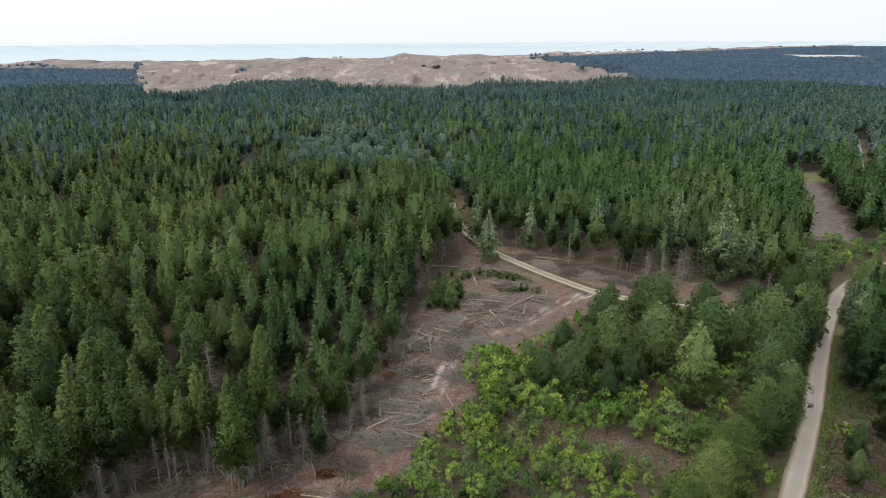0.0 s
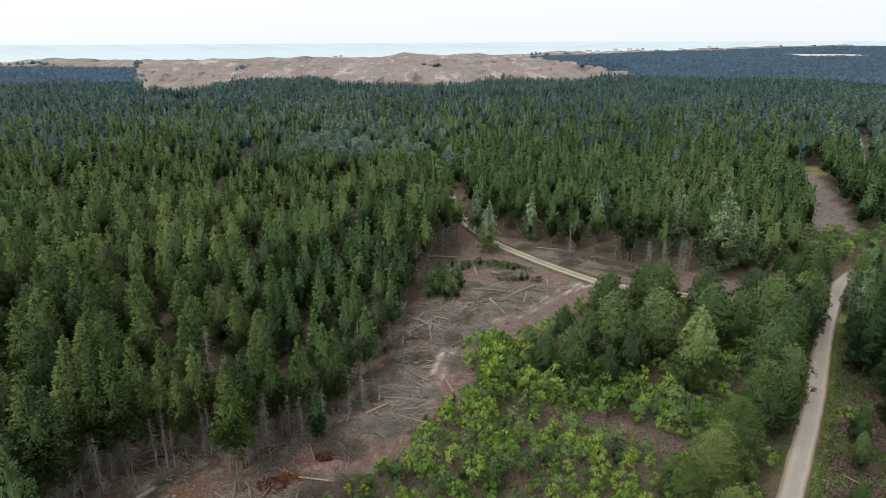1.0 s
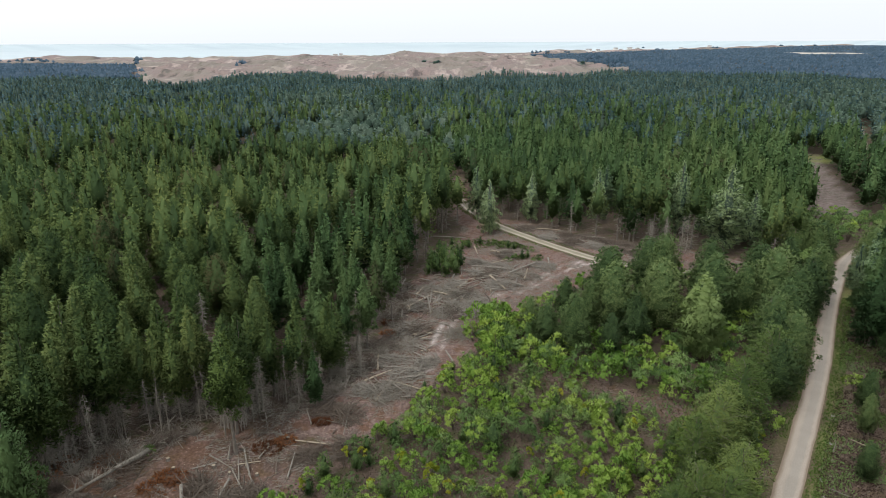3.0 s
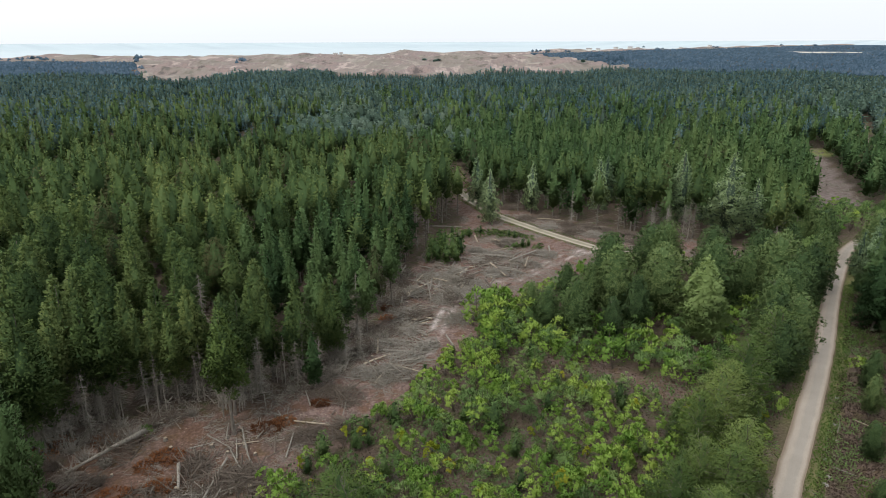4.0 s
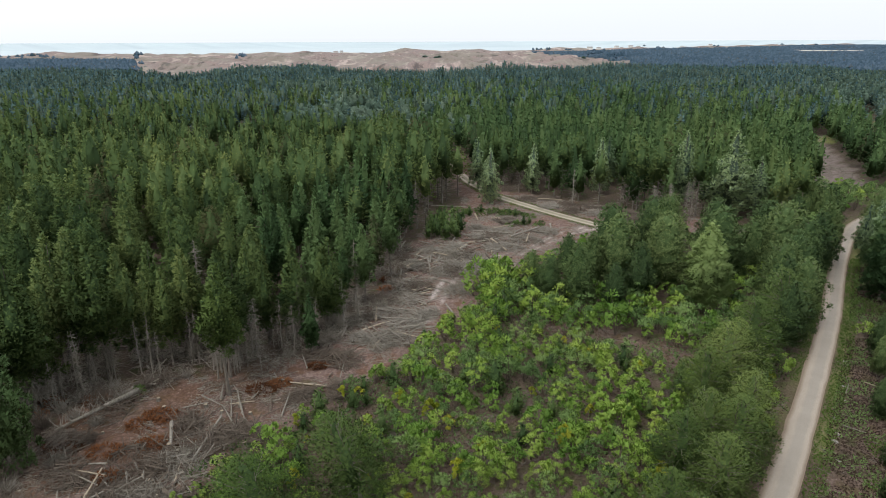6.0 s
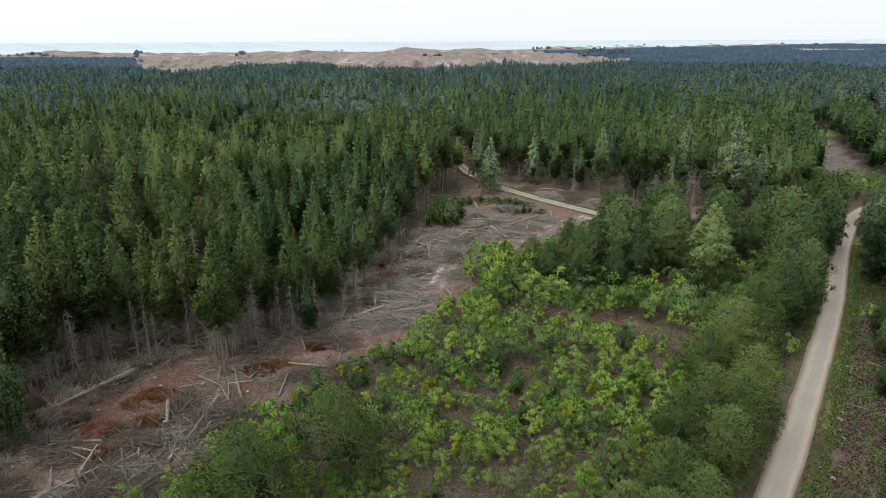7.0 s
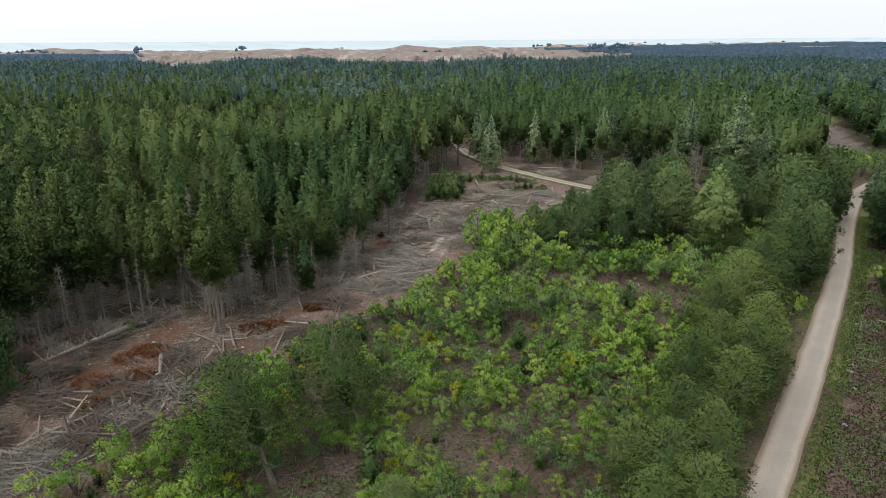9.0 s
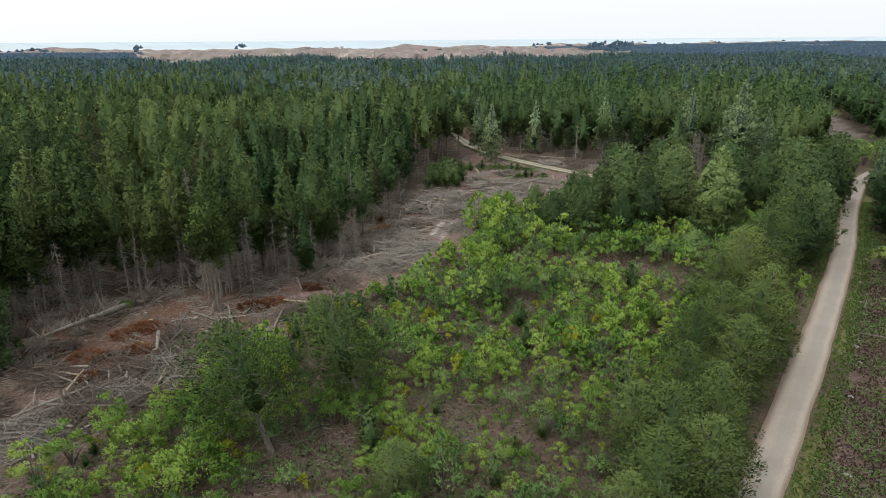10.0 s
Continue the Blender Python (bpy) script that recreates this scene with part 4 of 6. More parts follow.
x, y = scatter(rng, -260, 260, 110, 300, 3.8, 0.48)
r_ = np.hypot(x, y)
ok = wooded(x, y) & fill(x, y) & (r_ >= 175) & (r_ < 300) & ~cleared(x, y) & (rng.uniform(0, 1, x.size) > np.where(x < -10, 0.32, 0.06))
x, y = x[ok], y[ok]
rd = round_stand(x, y)
g = vigour(x, y)
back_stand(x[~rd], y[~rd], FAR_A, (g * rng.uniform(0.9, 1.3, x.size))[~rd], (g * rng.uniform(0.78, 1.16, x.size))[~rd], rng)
stand("round_pine_stand", "stand of bushy blue-green round-crowned pines", FAR_ROUND, x[rd], y[rd], (g * rng.uniform(1.0, 1.5, x.size))[rd], (g * rng.uniform(0.75, 1.1, x.size))[rd], ground_z(x, y)[rd], [BLUE, OLD_BLUE_SHADED, BARK], rng)

x, y = scatter(rng, -480, 480, 180, 720, 4.2, 0.48)
r_ = np.hypot(x, y)
ok = wooded(x, y) & fill(x, y) & (r_ >= 300) & (r_ < 720) & ~cleared(x, y)
x, y = x[ok], y[ok]
rd = round_stand(x, y)
g = vigour(x, y)
wide = g * rng.uniform(0.95, 1.4, x.size)
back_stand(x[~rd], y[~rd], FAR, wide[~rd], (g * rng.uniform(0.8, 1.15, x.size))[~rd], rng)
stand("round_pine_stand", "stand of bushy blue-green round-crowned pines", FAR, x[rd], y[rd], 1.35 * wide[rd], (g * rng.uniform(0.7, 1.0, x.size))[rd], ground_z(x, y)[rd], [BLUE, OLD_BLUE_SHADED, BARK], rng)

# farther still the crowns stand wider the farther they are
SPIKES = [spike(300 + k, 1, 6) for k in range(5)]
lr = np.exp(rng.uniform(math.log(710), math.log(4300), 90000))
la = np.radians(rng.uniform(-39.5, 39.5, lr.size))
x, y = lr * np.sin(la), lr * np.cos(la)
ok = wooded(x, y)
x, y, lr = x[ok], y[ok], lr[ok]
width = np.clip(lr * 0.005, 4.0, 22)
height = np.clip(6 + lr * 0.003, 8, 15) * rng.uniform(0.8, 1.2, x.size)
stand("distant_forest", "distant forest out to the coast, haze tinted into its blue-green needles", SPIKES, x, y, width * rng.uniform(0.9, 1.3, x.size), height,
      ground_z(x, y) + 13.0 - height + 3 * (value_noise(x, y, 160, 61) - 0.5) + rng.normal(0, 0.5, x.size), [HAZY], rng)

# the forest that closes the place behind and beside the camera
x, y = scatter(rng, -150, 150, -120, 60, 7.0, 0.45)
d_, _ = from_line(ROAD, x, y)
ok = (np.abs(np.degrees(np.arctan2(x, y))) > 47) & (d_ > 4) & (np.hypot(x, y) > 26) & (np.hypot(x, y) < 120) & ~inside(CLEARING, x, y)
x, y = x[ok], y[ok]
stand("pine_stand", "pine forest round the clearing", MID, x, y, rng.uniform(1.1, 1.5, x.size), rng.uniform(0.8, 1.1, x.size), ground_z(x, y), [PINE, OLD_SHADED, BARK], rng)


# ---- trees of the copse, the roadside and the glade, one by one ----
def lone(name, meshes, natural, x, y, H, label, group, rng, wide=1.0):
    k = H / natural
    return plant(name, meshes, x, y, rng.uniform(0, 6.28), k * wide, label, "pine tree" if "pine" in name else "tree", group, tall=1 / wide)


rng = np.random.default_rng(21)
COPSE_TREES = [(25.4, 87.3, 12), (18.2, 80.5, 10), (32.8, 88.5, 12), (27, 81.4, 9.5), (41, 89.4, 12.5), (43.2, 74.9, 9.5), (51.4, 91.8, 12.5), (40.5, 67.8, 9), (52.8, 87.6, 11.5), (55.7, 98.5, 11),
               (45.5, 79.5, 10.5), (51.9, 96.7, 11.5), (13, 88, 6.5), (19.5, 94, 7), (27, 98, 11), (36, 99, 11.5), (45, 101, 11), (31, 109, 7.5), (40, 108, 10), (60, 104, 10.5), (47, 91.5, 10.5), (44, 96, 10), 
               (48.5, 82.5, 11), (22, 88, 9), (54, 103, 10), (28, 103, 7.5), (36, 105, 10.5), (62, 98, 11), (15, 84, 7), (23, 79, 7.5), (46, 75, 9.5),
               (57, 92, 11), (65, 103, 10)]
ROW_TREES = [(27.9, 55.8, 9.5), (26.9, 48.4, 8.5), (25.1, 53.7, 8), (19.6, 44.3, 7.0), (21.4, 40.5, 7.5), (15.9, 36.7, 7.2), (13.3, 31.4, 7.4), (16.8, 33.2, 7.6), (12.0, 34.1, 6),
             (11.4, 27.7, 7), (14.4, 28.4, 7.2), (9.4, 26.0, 5.6), (33.4, 62.0, 9.5), (30.0, 58.5, 8.8), (40.2, 69.5, 10), (-2.7, 29.9, 4.6), (22.8, 47.0, 7.5), (24.6, 45.2, 8.0)]
for k, (px, py, H) in enumerate(COPSE_TREES):
    lone("soft_pine", SOFTS[k % 4], 11.0, px, py, H, "rounded mid-green pine with soft dense needles in a copse", "copse pines", rng, rng.uniform(0.85, 1.08))
for k, (px, py, H) in enumerate(ROW_TREES):
    lone("soft_pine", SOFTS_FINE[k % 3], 11.0, px, py, H, "bushy mid-green pine with spreading limbs beside the gravel road", "roadside pines", rng, rng.uniform(1.15, 1.35))
for px, py, H in [(74, 118.5, 9.5), (78, 127, 7.5), (71.5, 115, 9.5), (84, 134, 5.5), (90, 143, 4), (82, 115, 9.5), (88, 122, 7.5), (96, 149, 3.5), (79, 135, 6.5), (97, 134, 5), (104, 146, 4), (70, 119, 10), (111, 152, 4), (74, 127, 9)]:
    lone("soft_pine", SOFTS[int(px) % 4], 11.0, px, py, H, "rounded green tree at the bend of the road", "roadside pines", rng, 1.1)

PALE_PINE = conifer_meshes("pale_pine", 180, 12.8, 1.6, 3.5, PALE, step=0.9, limbs=8, power=0.62, crown_round=0.15, rise=0.08, ragged=0.2, plump=0.95, gaps=0.05, each=70, deep=6, length=0.3, width=0.17, heart=0.5, coated=1500, trunk_r=0.19, twigs=8)
lone("pale_pine", PALE_PINE, 12.8, 35.4, 79.4, 12.8, "pale yellow-green layered pine standing out of the copse", "copse pines", rng)
LEANER = conifer_meshes("leaning_pine", 181, 9.5, 3.0, 4.2, SOFT_DULL, step=0.55, limbs=9, power=0.6, crown_round=0.7, rise=0.15, ragged=0.32, plump=0.75, gaps=0.18, each=40, deep=2, length=0.17, width=0.085, heart=0.14, coated=5200, trunk_r=0.2, twigs=6, limbs_seen=70, lean=-0.22)
root = plant("leaning_pine", LEANER, -11.4, 35.3, 0.1, 1.0, "leaning broad-crowned green pine with a bare grey trunk", "pine tree", "clearing pines")
LEANER_B = conifer_meshes("leaning_pine", 182, 8.8, 2.2, 3.8, SOFT_DULL, step=0.55, limbs=9, power=0.6, crown_round=0.6, rise=0.15, ragged=0.32, plump=0.75, gaps=0.18, each=40, deep=2, length=0.17, width=0.085, heart=0.14, coated=5200, trunk_r=0.18, twigs=6, limbs_seen=70, lean=-0.3)
plant("leaning_pine", LEANER_B, -6.0, 40.2, -0.3, 1.0, "leaning broad-crowned green pine with a bare grey trunk", "pine tree", "clearing pines")

for k, (px, py, H) in enumerate(SPRUCE_SPOTS):
    lone("spruce", SPRUCES[k % 2], 17.0, px, py, H, "grey-green spruce with layered drooping boughs", "spruces", rng, 1.15 if k == 0 else rng.uniform(0.8, 1.0))

for k, (px, py, H) in enumerate([(62.5, 84, 14.5), (62, 77.5, 12.5), (57.5, 70.5, 8), (67, 91.5, 14), (68.5, 84, 13), (62.5, 72.5, 11), (-37.6, 45.8, 16.5), (-41.5, 47.5, 12)]):
    lone("spruce", SPRUCES_GREEN[k % 2], 14.0, px, py, H, "mid-green spruce with layered drooping boughs", "spruces", rng, 0.68 if px < 0 else rng.uniform(0.85, 1.0))

# the dark thicket along the edge of the clearing
for k, (px, py) in enumerate([(-44, 53), (-46.5, 49), (-35, 65), (-31, 64.5), (-48.5, 45), (-26, 66.5), (-50, 41), (-52, 47), (-21.5, 70), (-54, 41), (-38.5, 61), (-41, 57), (-29, 67.5), (-23.5, 65.5), (-18, 70.5), (-15, 73.5)]):
    lone("pine", PINES_EDGE[k % 3], 14.5, px, py, rng.uniform(11, 15), "dark green plantation pine with dead lower limbs at the forest edge", "forest pines", rng, rng.uniform(0.9, 1.1))

# the pine that stands free at the clearing's edge
EDGE_PINE = conifer_meshes("edge_pine", 183, 14.8, 5.4, 2.6, SOFT_DULL, power=0.85, crown_round=0.05, rise=0.06, gaps=0.22, each=44, heart=0.3, coated=1500, trunk_r=0.19, twigs=14, twig_len=1.2)
lone("edge_pine", EDGE_PINE, 14.8, -22.7, 58.4, 14.8, "tall pine with a long bare grey trunk at the clearing's edge", "forest pines", rng)


# ---- bare dead trees ----
def dead_meshes(seed, H, twigs, reach, droop=0.5):
    """Trunk and branchwork of a bare dead conifer."""
    r = np.random.default_rng(seed)
    zs = np.linspace(-0.2, H, 7)
    bend = np.column_stack([r.normal(0, 0.07, 7), r.normal(0, 0.07, 7)])
    trunk = mesh_from("dead_trunk", *tube(np.column_stack([bend, zs]), np.linspace(0.13, 0.015, 7), 6), [DEADWOOD], smooth=True)
    ch = []
    for _ in range(twigs):
        z = r.uniform(0.12, 0.97) * H
        az, ln = r.uniform(0, 6.28), reach * (1.05 - z / H) ** 0.6 * r.uniform(0.5, 1.2)
        d = np.array([math.cos(az), math.sin(az), 0])
        ch.append(tube([(0, 0, z), d * ln * 0.5 + (0, 0, z - 0.05), d * ln + (0, 0, z - ln * r.uniform(0.1, droop))], [0.024, 0.016, 0.005], 3))
    v, t = merge(ch)
    return trunk, mesh_from("dead_twigs", v, t, [DEADWOOD])


def dead_tree(meshes, x, y, turn, size, label):
    root = tagged(new("dead_tree"), label, "dead tree", "dead trees")
    root.matrix_basis = Matrix.LocRotScale((x, y, float(ground_z(x, y))), Euler((0, 0, turn)), (size, size, size))
    part("trunk", meshes[0], root)
    tagged(part("branchwork", meshes[1], root), kind="stuff")


DEAD_TREES = [dead_meshes(400 + k, 9.0, n, reach) for k, (n, reach) in enumerate([(140, 1.6), (170, 1.9), (150, 2.6), (120, 1.4)])]
for k, (px, py, H) in enumerate([(-12.5, 83.0, 9.8), (-13.9, 82.0, 7.5), (-5.6, 121.5, 10), (43.5, 128, 7.5), (46, 126, 8), (49.5, 125.6, 8.5), (-16.4, 69.0, 4), (-33, 79, 11), (-50, 78, 11), (12, 160, 9), (29, 139, 8.5),
                                 (51.5, 128, 8), (47.5, 129.5, 7.5), (-6.3, 139, 8.5)]):
    dead_tree(DEAD_TREES[2 if 42 < px < 53 else k % 2], px, py, k * 1.3, H / 9.0, "bare grey dead conifer with brittle drooping twigs")
# the smothered dead stems under the forest edge
rng = np.random.default_rng(23)
for k in range(84):
    u = rng.uniform(0, 1)
    px = float(np.interp(u, [0, 0.25, 0.5, 0.7, 1], [-52, -43, -34, -24, -12]) + rng.normal(0, 1.6))
    py = float(np.interp(u, [0, 0.25, 0.5, 0.7, 1], [42, 55, 64.5, 65, 76]) + rng.normal(0, 1.8))
    dead_tree(DEAD_TREES[k % 4], px, py, rng.uniform(0, 6.28), rng.uniform(0.4, 0.9), "thin grey dead stem smothered under the forest edge")


# ---- bushes ----
def bush_meshes(kind, seed, H, R, leaves, clumps, each, length, width, size=0.3):
    """A many-stemmed bush about H tall: stems that fan out, with leaves in uneven clumps round their ends and gaps between."""
    r = np.random.default_rng(seed)
    az = r.uniform(0, 6.28, clumps)
    rr = R * np.sqrt(r.uniform(0.0, 1.0, clumps))
    lz = H * (0.32 + 0.62 * r.uniform(0, 1, clumps) ** 0.7 * np.sqrt(1.02 - (rr / R) ** 2))
    cen = np.column_stack([rr * np.cos(az), rr * np.sin(az), lz])
    cen[0] = (0, 0, H * 0.93)
    rad = R * size * r.uniform(0.65, 1.35, clumps)
    out = unit(cen - (0, 0, H * 0.3))
    v, t, n, sl = clumped(r, cen, rad, out, each, length, width, 3, 0.85)
    crown = mesh_from(kind + "_leaves", v, t, [leaves], smooth=True, normals=n)
    sv, st = merge([tube([(0, 0, -0.15), p * (0.45, 0.45, 0.55), p], [0.045, 0.028, 0.01], 3) for p in cen[::2]])
    return mesh_from(kind + "_stems", sv, st, [BROWNWOOD]), crown


def bush(name, meshes, x, y, size, turn, label, group, category="bush"):
    root = tagged(new(name), label, category, group)
    root.matrix_basis = Matrix.LocRotScale((x, y, float(ground_z(x, y))), Euler((0, 0, turn)), (size, size, size))
    part("woody_base", meshes[0], root)
    part("foliage", meshes[1], root)


LEAFY = [bush_meshes("leafy_bush", 500 + k, h, r0, LEAF, 16, 27, 0.19, 0.17, 0.36) for k, (h, r0) in enumerate([(2.6, 1.15), (3.2, 1.1), (2.1, 1.25), (2.9, 0.95), (2.4, 0.9), (3.0, 1.3)])]
LEAFY_FINE = [bush_meshes("leafy_bush", 505 + k, h, r0, LEAF, 20, 60, 0.12, 0.1, 0.32) for k, (h, r0) in enumerate([(2.7, 1.15), (2.3, 1.2), (3.0, 1.0)])]
YELLOWISH = [bush_meshes("yellow_bush", 510 + k, h, r0, YELLOW, 12, 26, 0.19, 0.17, 0.36) for k, (h, r0) in enumerate([(2.5, 0.8), (2.0, 0.9)])]
DULLISH = [bush_meshes("dull_bush", 520 + k, h, r0, DULL, 18, 26, 0.18, 0.12, 0.4) for k, (h, r0) in enumerate([(3.0, 1.2), (2.2, 1.1), (3.4, 1.0)])]
GORSE = [bush_meshes("gorse", 530 + k, 0.9, 1.0, YOUNG, 12, 18, 0.16, 0.09, 0.36) for k in range(2)]
SAPLINGS = [conifer_meshes("pine_sapling", 540 + k, 4.2, 0.3, 1.2, YOUNG, step=0.5, limbs=6, power=0.8, crown_round=0.3, rise=0.35, plump=0.8, inner=False, each=9, deep=1, length=0.24, width=0.1, heart=0.5, coated=160, trunk_r=0.05, twigs=2) for k in range(2)]

rng = np.random.default_rng(31)
SCRUB = [(-30, 22), *BUSH_EDGE[::-1][1:9], (5, 84), (12, 80), (20, 75.5), (31, 68), (40, 66), (44, 72), (34, 55), (24, 42), (14, 28), (4, 18)]
x, y = scatter(rng, -30, 45, 22, 84, 1.75, 0.46)
d_, s_ = from_line(ROAD, x, y)
thick = value_noise(x, y, 5.5, 71)
ok = inside(SCRUB, x, y) & ~inside(STRIP, x, y) & (d_ > 3.4) & (thick > 0.06) & (np.hypot(x, y) > 25)
ok &= ~inside([(-12.5, 32), (-6, 32), (-5.5, 36), (-11, 37)], x, y) & (rng.uniform(0, 1, x.size) > 0.08)
x, y, thick = x[ok], y[ok], thick[ok]
for k in range(len(x)):
    px, py = float(x[k]), float(y[k])
    s = (0.5 + 0.5 * thick[k]) * rng.uniform(0.55, 1.2) * float(np.interp(py, [30, 50, 60], [1.05, 1.1, 1.25])) * float(np.interp(from_line(BUSH_EDGE, px, py)[0], [0.5, 4], [0.65, 1.0]))
    roll_ = rng.uniform(0, 1)
    shade_ = value_noise(px, py, 9, 72)
    if roll_ < 0.08:
        bush("yellow_bush", YELLOWISH[k % 2], px, py, s * 0.9, rng.uniform(0, 6.28), "small bush with yellowing green leaves on the heath", "clearing bushes")
    elif roll_ < 0.19:
        plant("pine_sapling", SAPLINGS[k % 2], px, py, rng.uniform(0, 6.28), s * 0.85, "small bushy green pine sapling among the bushes", "pine sapling", "clearing saplings")
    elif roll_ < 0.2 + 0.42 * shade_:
        bush("dull_bush", DULLISH[k % 3], px, py, s, rng.uniform(0, 6.28), "grey-green young birch-like bush with fine leaves", "clearing bushes")
    else:
        tall_ = s > 0.82
        bush("tall_leafy_bush" if tall_ else "low_leafy_bush", LEAFY_FINE[k % 3] if py < 46 else LEAFY[k % 6], px, py, s, rng.uniform(0, 6.28), "tall bright yellow-green leafy bush on the old clearing" if tall_ else "low bright yellow-green leafy bush on the old clearing", "clearing bushes")
# undergrowth inside the copse
x, y = scatter(rng, 6, 68, 66, 118, 3.0, 0.48)
ok = inside(COPSE, x, y)
for k, (px, py) in enumerate(zip(x[ok], y[ok])):
    kind_ = k % 3
    bush("dull_bush" if kind_ else "leafy_bush", DULLISH[k % 3] if kind_ else LEAFY[k % 6], float(px), float(py), rng.uniform(0.9, 1.5), rng.uniform(0, 6.28),
         "shaded green undergrowth bush between the copse pines", "copse bushes")
# thin poles of trees between the bare field and the far road
for k, (px, py) in enumerate([(127, 186), (129.5, 190), (131, 194), (132.5, 198), (134, 202), (135.5, 206), (136.5, 209), (129, 181), (126, 178), (138, 213), (133, 192), (137, 204)]):
    lone("pine", PINES[(1, 3)[k % 2]], 14.5, px, py, rng.uniform(8, 10.5), "thin tall pine with a bare grey trunk beside the field", "forest pines", rng, 0.8)
# low green growth in the glade by the bend
x, y = scatter(rng, 64, 118, 108, 160, 3.4, 0.48)
ok = inside(GLADE, x, y) & (from_line(ROAD, x, y)[0] > 3.4)
for k, (px, py) in enumerate(zip(x[ok], y[ok])):
    leafy_ = k % 9 == 0
    bush("broadleaf_shrub" if leafy_ else "dull_bush", LEAFY[k % 6] if leafy_ else DULLISH[k % 3], float(px), float(py), float(np.interp(py, [112, 130, 150], [2.2, 1.7, 1.2])) * rng.uniform(0.7, 1.1), rng.uniform(0, 6.28), "tall green bush in the glade by the bend", "glade bushes")
# the leafy fringe at the foot of the copse, and its west side
for k in range(64):
    u = (k % 32) / 31
    px = np.interp(u, [0, 0.3, 0.65, 1], [9.5, 6.5, 14.5, 36.5]) + rng.normal(0, 1.7)
    py = np.interp(u, [0, 0.3, 0.65, 1], [91, 84, 78.3, 68.8]) + rng.normal(0, 1.7)
    dull_ = k % 3 == 1
    bush("dull_bush" if dull_ else "broadleaf_shrub", DULLISH[k % 3] if dull_ else LEAFY[k % 6], float(px), float(py), rng.uniform(0.65, 1.5) * (1.3 if u < 0.35 else 1.0), rng.uniform(0, 6.28),
         "uneven green leafy bush at the foot of the copse", "copse bushes")
for k, (px, py, s) in enumerate([(13, 92, 1.3), (17, 97, 1.3), (21, 101, 1.3), (25, 106, 1.4), (-20, 34.2, 1.2), (-24, 34, 1.1), (-25.6, 32.6, 1.0), (-19.6, 36.7, 1.3), (-22.7, 36.7, 1.2), (-17, 40, 1.2),
                                 (-15.5, 32, 1.3), (-13, 43, 1.4), (-14.5, 47, 1.2), (52.5, 71.5, 0.9), (-16, 36, 1.2)]):
    bush("leafy_bush", LEAFY_FINE[k % 3] if py < 46 else LEAFY[(k + 1) % 6], px, py, s, rng.uniform(0, 6.28), "tall bright green leafy bush beside the clearing", "clearing bushes")


def dead_bush_meshes(seed, H, R, n):
    """A brittle leafless bush: thin stems that fan upwards."""
    q = np.random.default_rng(seed)
    ch = []
    for _ in range(n):
        az, out, h = q.uniform(0, 6.28), R * math.sqrt(q.uniform(0, 1)), H * q.uniform(0.5, 1.1)
        p = np.array([math.cos(az) * out, math.sin(az) * out, h * (1 - 0.4 * out / R)])
        ch.append(tube([p * (0.2, 0.2, 0), p * (0.6, 0.6, 0.6) + q.normal(0, 0.14, 3), p + q.normal(0, 0.2, 3)], [0.016, 0.012, 0.004], 3))
    v, t = merge(ch)
    return mesh_from("dead_bush", v, t, [BROWNWOOD if seed % 2 else DEADWOOD])


DEAD_BUSHES = [dead_bush_meshes(560 + k, h, r0, 120) for k, (h, r0) in enumerate([(1.3, 1.0), (1.9, 1.2), (1.5, 1.4)])]
DEAD_SPOTS = [(-36.5, 54, 1.2), (-35, 56.5, 1.3), (-37.5, 57, 1.1), (-34, 53, 1.0), (-38.8, 52.5, 1.2), (-33.4, 57.8, 1.2), (-36, 50, 1.1), (-39.5, 49.5, 1.3), (-34.5, 47, 1.0), (-40.5, 52, 1.2), (-31.8, 59.8, 1.1), (-37.2, 47.2, 1.1),
              (-35.6, 59.6, 1.3), (-33, 50.2, 0.9), (-41.5, 47.5, 1.2), (-38.5, 55.2, 1.4), (-30.5, 61, 1.0), (-28.5, 62, 1.0), (12.3, 40.6, 0.9), (12.9, 46.2, 0.8), (7.4, 37.6, 0.9), (-5, 51, 0.8), (10, 33, 0.9), (14, 62, 0.9), (20, 66, 0.8),
              (-16.2, 68.6, 1.3), (-14.3, 70.6, 1.2), (-18.4, 66.8, 1.1), (-10.6, 77.2, 1.2), (-9, 81.5, 1.2), (-8.2, 91, 1.1), (-7, 101, 1.2), (24, 58, 0.8), (4, 47, 0.7), (-41, 44, 1.2), (-39, 42, 1.3), (-36.5, 43.5, 1.2), (-34.5, 41, 1.1), (-38, 39.5, 1.3), (-35.5, 38, 1.2), (-33, 39, 1.0), (-42, 40.5, 1.3), (-32.5, 36.5, 1.1), (-37, 45.2, 1.2), (-43, 45.5, 1.3), (-40, 47.5, 1.2), (-31, 33.5, 1.0)]
for k, (px, py, s) in enumerate(DEAD_SPOTS):
    ob = tagged(new("dead_bush", DEAD_BUSHES[k % 3]), "leafless brittle grey bush of thin upright twigs", "dead bush", "dead bushes")
    ob.matrix_basis = Matrix.LocRotScale((px, py, float(ground_z(px, py))), Euler((0, 0, k * 1.7)), (s, s, s))
